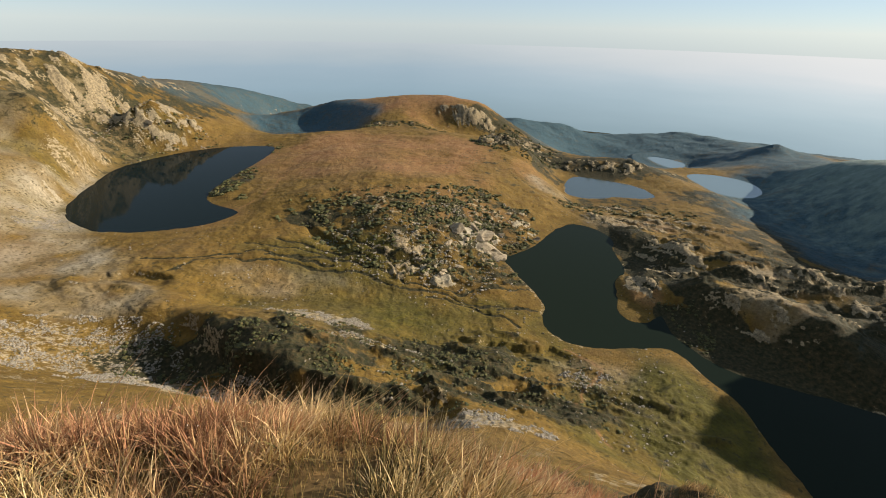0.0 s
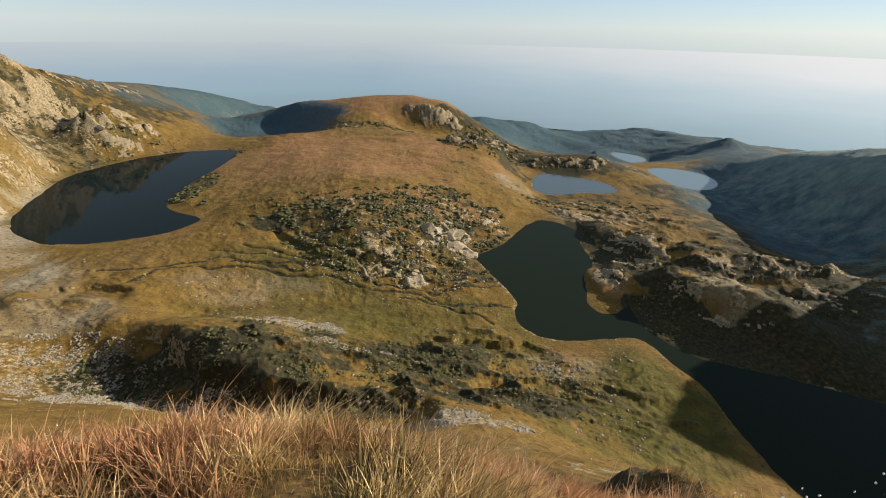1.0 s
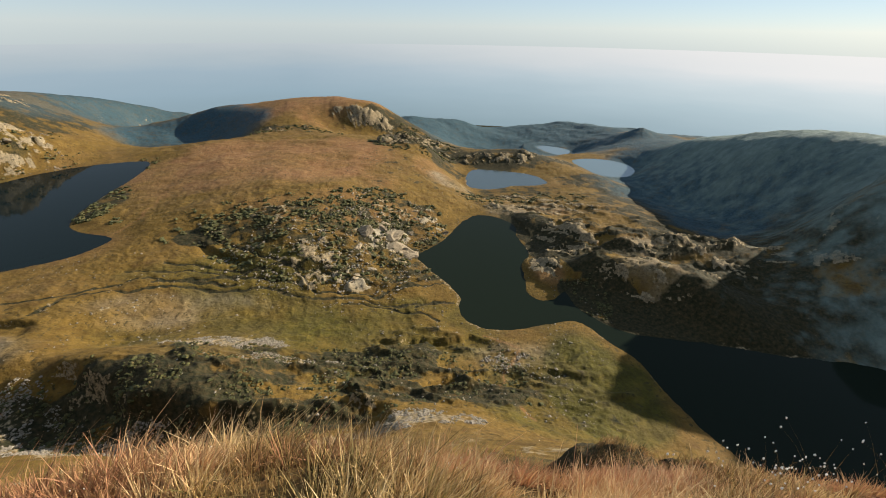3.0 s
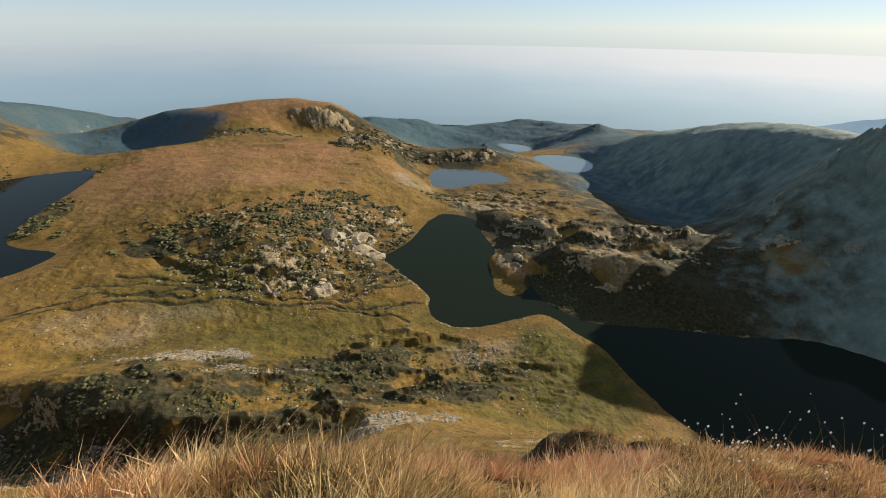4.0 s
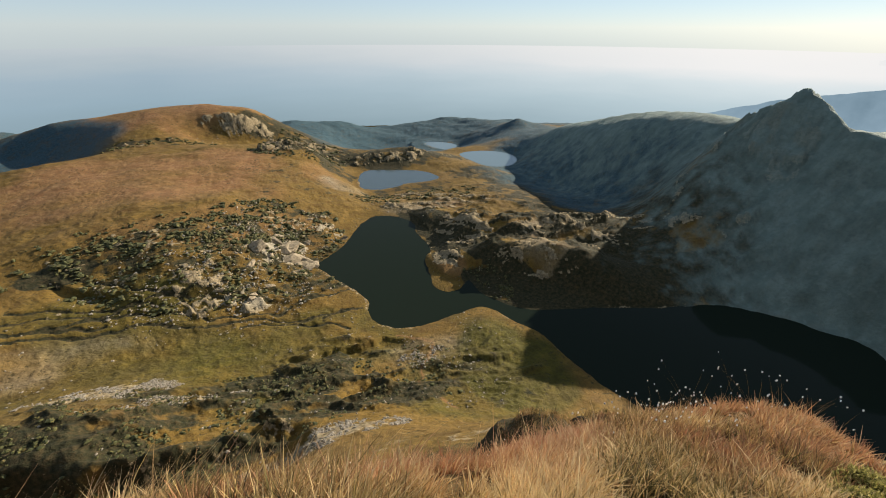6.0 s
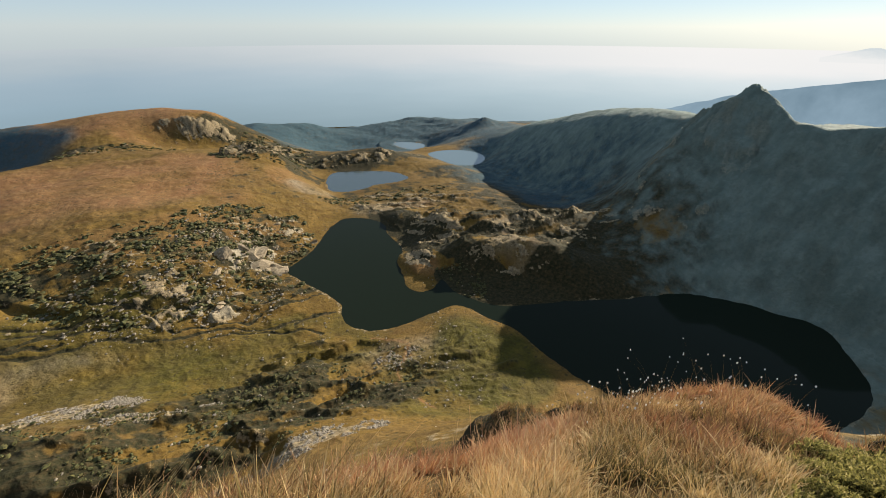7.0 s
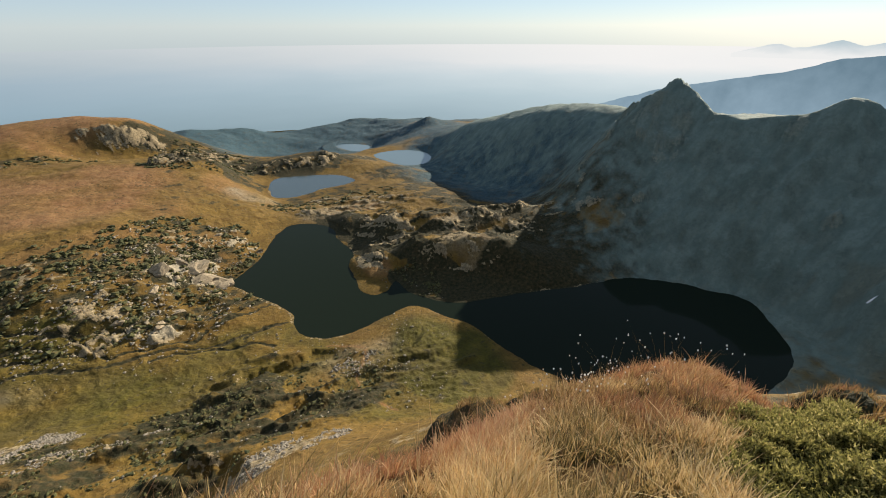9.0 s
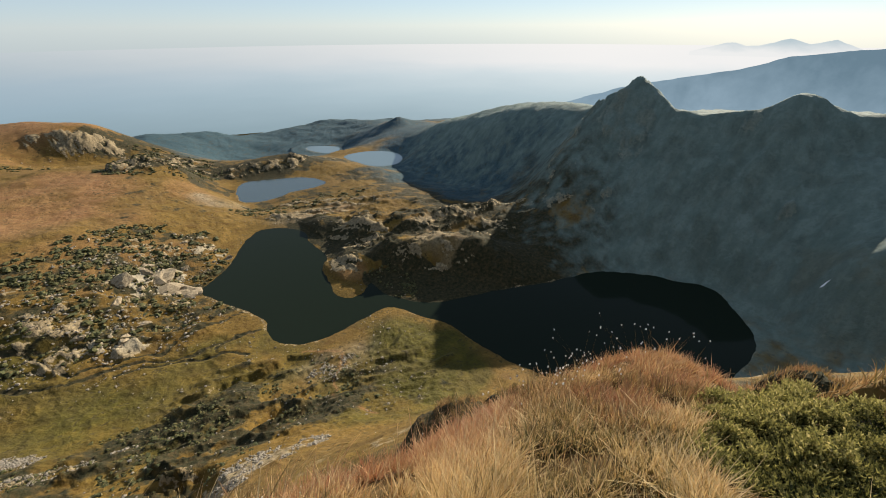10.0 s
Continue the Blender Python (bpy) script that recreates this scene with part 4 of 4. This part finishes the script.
def strips(roots, lean, length, width, bend, turn):
    """Tapering blades: root, leaning direction, length, width, bend and facing of each."""
    n = len(roots)
    steps = np.array([0.0, 0.4, 0.75, 1.0])
    side = np.stack([np.cos(turn), np.sin(turn), np.zeros(n)], 1) * width[:, None]
    rows = []
    for k, s in enumerate(steps):
        mid = roots + lean * (length * (0.25 * s + bend * s * s))[:, None]
        mid[:, 2] += length * (s - 0.45 * bend * s * s)
        if k < 3:
            rows += [mid - side * (1 - 0.75 * s) / 2, mid + side * (1 - 0.75 * s) / 2]
        else:
            rows.append(mid)
    verts = np.stack(rows, 1)
    tris = np.array([(0, 1, 3), (0, 3, 2), (2, 3, 5), (2, 5, 4), (4, 5, 6)])
    return verts.reshape(-1, 3), (tris[None] + (np.arange(n) * 7)[:, None, None]).reshape(-1, 3)


def brow_at(bearing):
    az, out, _ = (np.array(c, float) for c in zip(*BROW))
    return np.interp(bearing, az, out)


def juniper_cover(bearing, r):
    return (bearing > 83 + 4 * np.sin(r * 2.2) + 9 * np.clip(2.8 - r, 0, 2)) & (r > 1.6) & (bearing < 112) & (r < 4.6)


def lay_tussocks():
    n = 4200
    bearing = rng.uniform(-64, 106, n)
    r = rng.uniform(0.65, 1.0, n) ** 0.8 * (brow_at(bearing) + 0.75)
    inner = rng.uniform(0, 1, n) < 0.4
    r = np.where(inner, rng.uniform(0.8, brow_at(bearing)), r)
    x, y = r * np.sin(np.radians(bearing)), r * np.cos(np.radians(bearing))
    bearing[:2400] = rng.uniform(38, 106, 2400)
    r[:2400] = rng.uniform(0.9, 2.9, 2400)
    bearing[2400:3000] = rng.uniform(50, 90, 600)
    r[2400:3000] = brow_at(bearing[2400:3000]) + rng.uniform(-1.6, 0.6, 600)
    x, y = r * np.sin(np.radians(bearing)), r * np.cos(np.radians(bearing))
    keep = ~juniper_cover(bearing, r) & (in_peat(x, y) < 0.3) & (fbm(x, y, 0.55, 2, 81) + rng.uniform(-0.3, 0.3, n) > np.where((bearing > 45) & (r < 4.5), -0.42, -0.26))
    x, y, r, bearing = x[keep], y[keep], r[keep], bearing[keep]
    per = 44
    m = len(x)
    patchy = fbm(x, y, 0.9, 3, 91)
    reds = np.clip(np.interp(bearing, [-60, -35, -20, 5, 30, 60, 75, 90], [0.18, -0.05, -0.2, -0.08, 0.08, 0.14, 0.16, 0.14]) + 0.9 * patchy + 1.1 * np.clip(r / brow_at(bearing) - 0.6, -0.2, 0.5), 0, 0.75)
    tones = 0.02 + 0.12 * (1 - smooth(0.9, 2.0, r)) * (bearing > 25) + np.interp(bearing, [-60, -30, -10, 10, 40, 60, 80, 100], [0.55, 0.45, 0.46, 0.62, 0.66, 0.5, 0.46, 0.5]) + 0.95 * fbm(x, y, 0.5, 2, 95) + rng.normal(0, 0.12, m) - 0.12 * (r > 2.6)
    tall = np.interp(bearing, [-60, -20, 0, 20, 50, 80, 100], [0.30, 0.33, 0.29, 0.22, 0.18, 0.17, 0.17]) * rng.uniform(0.7, 1.15, m)
    rep = lambda a: np.repeat(a, per)
    off_r, off_a = rng.uniform(0, 1, m * per) ** 0.7 * 0.05, rng.uniform(0, 2 * np.pi, m * per)
    bx, by = rep(x) + off_r * np.cos(off_a), rep(y) + off_r * np.sin(off_a)
    bz = height_at(bx, by) - 0.01
    wind = np.array([0.4, 0.05])
    lean = np.stack([np.cos(off_a) * (0.4 + off_r * 5) + wind[0] + rng.normal(0, 0.5, m * per), np.sin(off_a) * (0.4 + off_r * 5) + wind[1] + rng.normal(0, 0.5, m * per), np.zeros(m * per)], 1)
    length = rep(tall) * rng.uniform(0.45, 1.1, m * per)
    bend = rng.uniform(0.05, 0.75, m * per) ** 1.2 * np.where(rep((bearing > 45) & (r < 2.7)), 1.5, 1.0)
    width = rng.uniform(0.003, 0.0085, m * per) * (0.8 + 0.25 * rep(r))
    v, f = strips(np.stack([bx, by, bz], 1), lean, length, width, bend, rng.uniform(0, np.pi, m * per))
    tone = np.clip(rep(tones) + rng.normal(0, 0.3, m * per), 0, 1)
    red = np.clip(rep(reds) + rng.normal(0, 0.18, m * per), 0, 1)
    me = from_arrays("grass_tussocks", v, f, BLADE, True, {"tone": np.clip(np.repeat(tone, 7) + np.tile(ROOT_TO_TIP, len(tone)), 0, 1), "red": np.repeat(red, 7)})
    return tagged(new("grass_tussocks", me), "dry straw and rust coloured grass tussocks on the ridge", "grass", kind="stuff")


def lay_ledge_grass():
    n = 900
    spots = np.array([(9.6, 9.3), (12.6, 8.3), (14.5, -0.8), (16.6, -2.0), (6.6, -1.0), (11.0, 6.5)])
    at = spots[rng.integers(0, len(spots), n)] + rng.normal(0, 1.1, (n, 2))
    per = 24
    root = np.repeat(at, per, 0) + rng.normal(0, 0.10, (n * per, 2))
    z = height_at(root[:, 0], root[:, 1]) - 0.02
    m = n * per
    lean = np.stack([rng.normal(0.4, 0.6, m), rng.normal(0, 0.6, m), np.zeros(m)], 1)
    v, f = strips(np.column_stack([root, z]), lean, rng.uniform(0.12, 0.34, m), rng.uniform(0.012, 0.024, m), rng.uniform(0.1, 0.6, m), rng.uniform(0, np.pi, m))
    tone = np.clip(np.repeat(rng.normal(0.35, 0.2, n), per) + rng.normal(0, 0.1, m), 0, 1)
    red = np.clip(np.repeat(rng.normal(0.25, 0.2, n), per), 0, 1)
    me = from_arrays("ledge_grass", v, f, BLADE, True, {"tone": np.repeat(tone, 7), "red": np.repeat(red, 7)})
    return tagged(new("ledge_grass", me), "brown and olive grass on rocky ledges", "grass", kind="stuff")


def lay_fine_grass():
    n = 15000
    bearing = rng.uniform(-64, 106, n)
    r = 0.7 + rng.uniform(0, 1, n) ** 0.75 * (brow_at(bearing) - 0.1)
    x, y = r * np.sin(np.radians(bearing)), r * np.cos(np.radians(bearing))
    keep = ~juniper_cover(bearing, r) & (in_peat(x, y) < 0.3) & (fbm(x, y, 0.7, 3, 101) + rng.uniform(-0.4, 0.4, n) > -0.05)
    x, y, r, bearing = x[keep], y[keep], r[keep], bearing[keep]
    n = len(x)
    z = height_at(x, y) - 0.01
    lean = np.stack([rng.normal(0.35, 0.45, n), rng.normal(0.0, 0.45, n), np.zeros(n)], 1)
    reds = np.clip(np.interp(bearing, [-60, -40, -15, 10, 50], [0.2, 0.05, 0.0, 0.2, 0.2]) + 0.9 * np.clip(r / brow_at(bearing) - 0.6, -0.3, 0.5) + 0.9 * fbm(x, y, 0.8, 3, 103) + 0.3 * (r / brow_at(bearing) - 0.7), 0, 1)
    tone = np.clip(0.5 + 0.6 * fbm(x, y, 0.5, 2, 105) + rng.normal(0, 0.15, n), 0, 1)
    v, f = strips(np.stack([x, y, z], 1), lean, rng.uniform(0.10, 0.26, n), rng.uniform(0.002, 0.004, n) * (0.75 + 0.3 * r), rng.uniform(0.02, 0.4, n), rng.uniform(0, np.pi, n))
    me = from_arrays("fine_grass", v, f, BLADE, True, {"tone": np.repeat(tone, 7), "red": np.repeat(np.clip(reds + rng.normal(0, 0.2, n), 0, 1), 7)})
    return tagged(new("fine_grass", me), "fine reddish bent grass between the tussocks", "grass", kind="stuff")


def part(name, me, parent, label=""):
    ob = new(name, me)
    ob.parent = parent
    return tagged(ob, label) if label else ob


def seed_stalk(x, y, z, tall, lean_x, lean_y, head):
    """A bare flowering stem with a white downy head."""
    base = tagged(new("seed_stalk"), "thin dry stem with a white downy seed head", "wildflower", "seed heads on the brow")
    base.location = (x, y, z)
    cu_v, cu_f = strips(np.zeros((2, 3)), np.array([[lean_x, lean_y, 0.0]] * 2), np.array([tall, tall]), np.array([0.0028, 0.0028]), np.array([0.35, 0.35]), np.array([0.0, np.pi / 2]))
    n = len(cu_v)
    part("stem", from_arrays("stem", cu_v, cu_f, BLADE, True, {"tone": np.full(n, 0.25), "red": np.full(n, 0.2)}), base)
    tip = cu_v[6]
    v, f = ball(1)
    v = v * (1 + rng.uniform(-0.3, 0.3, (len(v), 1))) * np.array([0.75, 0.75, 1.2]) * head + tip
    part("seed_head", from_arrays("seed_head", v, f, DOWN), base, "white downy seed head")


DOWN = plain_material("seed_down", (0.82, 0.8, 0.74), 0.9, 0.1, 60)


def stand_stalks():
    spots = []
    for _ in range(95):
        b = rng.triangular(54, 64, 82)
        spots.append((b, brow_at(b) + rng.uniform(-0.5, 0.3), rng.uniform(0.3, 0.66), rng.uniform(0.007, 0.012)))
    for _ in range(6):
        b = rng.uniform(-56, -22)
        spots.append((b, brow_at(b) + rng.uniform(-0.3, 0.2), rng.uniform(0.3, 0.5), rng.uniform(0.002, 0.004)))
    for _ in range(10):
        b = rng.uniform(5, 50)
        spots.append((b, brow_at(b) + rng.uniform(-0.3, 0.2), rng.uniform(0.25, 0.4), rng.uniform(0.002, 0.004)))
    x = np.array([s[1] * math.sin(radians(s[0])) for s in spots])
    y = np.array([s[1] * math.cos(radians(s[0])) for s in spots])
    for (b, r, tall, head), px, py, pz in zip(spots, x, y, height_at(x, y)):
        seed_stalk(px, py, pz - 0.01, tall, rng.normal(-0.1, 0.5), rng.normal(-0.1, 0.5), head)


def needle_material():
    m, t, b = material("juniper_needles")
    tone = attribute(t, "tone")
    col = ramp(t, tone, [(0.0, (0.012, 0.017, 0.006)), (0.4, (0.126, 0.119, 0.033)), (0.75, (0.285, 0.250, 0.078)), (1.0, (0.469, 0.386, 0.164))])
    t.links.new(col, b.inputs["Base Color"])
    b.inputs["Roughness"].default_value = 0.85
    b.inputs["Specular IOR Level"].default_value = 0.15
    thin = t.nodes.new("ShaderNodeBsdfTranslucent")
    t.links.new(col, thin.inputs["Color"])
    both = t.nodes.new("ShaderNodeMixShader")
    both.inputs[0].default_value = 0.45
    t.links.new(b.outputs[0], both.inputs[1])
    t.links.new(thin.outputs[0], both.inputs[2])
    t.links.new(both.outputs[0], t.nodes["Material Output"].inputs[0])
    return m


NEEDLE, BARK = needle_material(), plain_material("juniper_bark", (0.10, 0.07, 0.045), 0.9, 0.4, 25)


def juniper(cx, cy, wide, deep, tall, sprigs):
    """A creeping juniper: woody stems under a cushion of needle sprigs."""
    base = tagged(new("juniper_shrub"), "low creeping juniper with bright green needles", "shrub", "junipers on the brow")
    base.location = (cx, cy, float(height_at([cx], [cy])[0]))
    a, q = rng.uniform(0, 2 * np.pi, sprigs), np.sqrt(rng.uniform(0, 1, sprigs))
    x, y = wide * q * np.cos(a), deep * q * np.sin(a)
    lumps = 0.42 + 3.4 * fbm(x + cx, y + cy, 0.22, 2, 111)
    z = height_at(x + cx, y + cy) - base.location.z
    top = 0.72 * tall * np.clip((1 - q ** 3) * lumps + 0.08, 0.03, 1.3)
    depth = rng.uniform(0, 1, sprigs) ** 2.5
    root = np.stack([x, y, z + top * (1 - 0.7 * depth)], 1)
    per = 9
    spine = np.stack([rng.normal(0.25, 0.5, sprigs), rng.normal(0, 0.5, sprigs), rng.uniform(0.35, 1.0, sprigs)], 1)
    spine /= np.linalg.norm(spine, axis=1, keepdims=True)
    along = np.tile(np.linspace(0.05, 1.0, per), sprigs)
    spine_all, root_all = np.repeat(spine, per, 0), np.repeat(root, per, 0)
    size = np.repeat(rng.uniform(0.035, 0.075, sprigs), per)
    foot = root_all + spine_all * (along * size)[:, None]
    out = rng.normal(0, 1, (sprigs * per, 3))
    out = out / np.linalg.norm(out, axis=1, keepdims=True) * 0.8 + spine_all * 0.7
    tip = foot + out * (0.017 * rng.uniform(0.8, 1.4, (sprigs * per, 1)))
    side = np.cross(out, rng.normal(0, 1, out.shape))
    side = side / np.linalg.norm(side, axis=1, keepdims=True) * 0.0055
    v = np.stack([foot - side, foot + side, tip], 1).reshape(-1, 3)
    f = np.arange(len(v)).reshape(-1, 3)
    # shade painted in: deep sprigs and dips between lumps take darker tones
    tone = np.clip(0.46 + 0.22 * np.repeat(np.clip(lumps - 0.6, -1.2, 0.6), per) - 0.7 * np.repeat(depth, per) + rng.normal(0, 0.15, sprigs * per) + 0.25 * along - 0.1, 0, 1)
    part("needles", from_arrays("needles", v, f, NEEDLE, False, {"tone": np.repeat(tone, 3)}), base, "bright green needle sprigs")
    for k in range(9):
        ang = k * 0.7 + rng.uniform(0, 0.4)
        tube(base, "stem", [(0.9 * s * wide * math.cos(ang), 0.9 * s * deep * math.sin(ang)) for s in (0.05, 0.35, 0.7, 1.0)], cx, cy, base.location.z, 0.1 * tall, 0.011)
    return base


def tube(parent, name, line, cx, cy, z0, lift, radius):
    zs = height_at([p[0] + cx for p in line], [p[1] + cy for p in line]) - z0 + lift
    bm = bmesh.new()
    rings = []
    for k, ((x, y), z) in enumerate(zip(line, zs)):
        r = radius * (1 - 0.25 * k)
        rings.append([bm.verts.new((x + r * math.cos(q), y + 0.3 * r * math.sin(q), z + r * math.sin(q))) for q in (0, 1.57, 3.14, 4.71)])
    for a, b in zip(rings, rings[1:]):
        for i in range(4):
            bm.faces.new((a[i], a[(i + 1) % 4], b[(i + 1) % 4], b[i]))
    me = bpy.data.meshes.new(name)
    bm.to_mesh(me)
    bm.free()
    me.materials.append(BARK)
    part(name, me, parent)


RUBBLE = [(20, 520, 90, 75, 0.9), (-70, 480, 90, 55, 0.8), (60, 600, 70, 60, 0.6), (0, 440, 90, 26, 0.8), (-620, 880, 110, 110, 0.6), (60, 1195, 90, 30, 0.5), (150, 970, 70, 50, 0.5)]
THICKETS = [(-10, 520, 150, 85, 1.0), (-60, 580, 150, 40, 0.8), (60, 610, 80, 60, 0.9), (-185, 538, 40, 24, 2.5), (-360, 680, 34, 80, 1.0), (-372, 900, 24, 40, 1.2), (-340, 610, 40, 30, 0.8), (150, 980, 90, 60, 0.7), (200, 1110, 90, 140, 0.7), (330, 730, 120, 50, 0.5), (-600, 900, 110, 100, 0.3), (-130, 1130, 130, 30, 0.5)]
BANKS = [s for s in HEATH_AND_SHADE if s[1] < 420 and s[0] < 260] + [(30, 275, 120, 40, 0.6)]
lay_scree("scree", SCREE, 14000, 0.22, 1.15, "grey broken stones lying in scree patches", 9.0)
lay_scree("outcrop_rubble", RUBBLE, 3000, 0.35, 2.0, "pale granite rubble on the rocky slopes", 14.0, 3.0)
lay_scree("field_stones", [(0, 330, 260, 130, 0.3), (-300, 430, 180, 90, 0.3), (30, 460, 160, 80, 0.8), (300, 640, 160, 120, 0.4), (160, 260, 60, 70, 0.6)], 2200, 0.3, 1.3, "scattered pale stones on the meadow", 40.0, 3.0)
lay_shrubs(THICKETS, 5600, 0.8, 3.6, "dark dwarf pine and heath in clumps on the slopes")
lay_shrubs(BANKS, 2400, 0.4, 1.8, "low dark heath along the banks of the meadow")
stand_boulders()
lay_tussocks()
lay_fine_grass()
lay_ledge_grass()
stand_stalks()
for spot in ((3.05, 0.0, 0.7, 0.5, 0.19, 3800), (3.75, 0.12, 0.75, 0.5, 0.19, 3600), (2.25, -0.45, 0.5, 0.4, 0.15, 2200), (2.5, 0.02, 0.42, 0.34, 0.15, 1700), (1.75, -0.5, 0.4, 0.3, 0.12, 1500), (3.85, -0.55, 0.9, 0.65, 0.2, 4600), (3.0, -0.75, 0.6, 0.5, 0.18, 2800)):
    juniper(*spot)


def snow_patch(x, y):
    """The last snow in a shaded gully."""
    bm = bmesh.new()
    bmesh.ops.create_grid(bm, x_segments=12, y_segments=12, size=1.0)
    keep = []
    for v in bm.verts:
        r = math.hypot(v.co.x, v.co.y)
        edge = 0.75 + 0.35 * noise.noise((v.co.x * 1.5, v.co.y * 1.5, 3.0))
        if r > edge:
            keep.append(v)
        v.co = (v.co.x * 1.6, v.co.y * 3.4, 0.8 * max(0.0, edge - r))
    bmesh.ops.delete(bm, geom=keep, context="VERTS")
    at = height_at([x + v.co.x for v in bm.verts], [y + v.co.y for v in bm.verts])
    for v, z in zip(bm.verts, at):
        v.co = (v.co.x, v.co.y, v.co.z + z - at.min() + 0.1)
    me = bpy.data.meshes.new("snow_patch")
    bm.to_mesh(me)
    bm.free()
    me.materials.append(plain_material("old_snow", (0.75, 0.77, 0.8), 0.6, 0.1, 0.8))
    ob = tagged(new("snow_patch", me), "small patch of old snow in a shaded gully", "snow")
    ob.location = (x, y, at.min())
    return ob


snow_patch(520, 3)
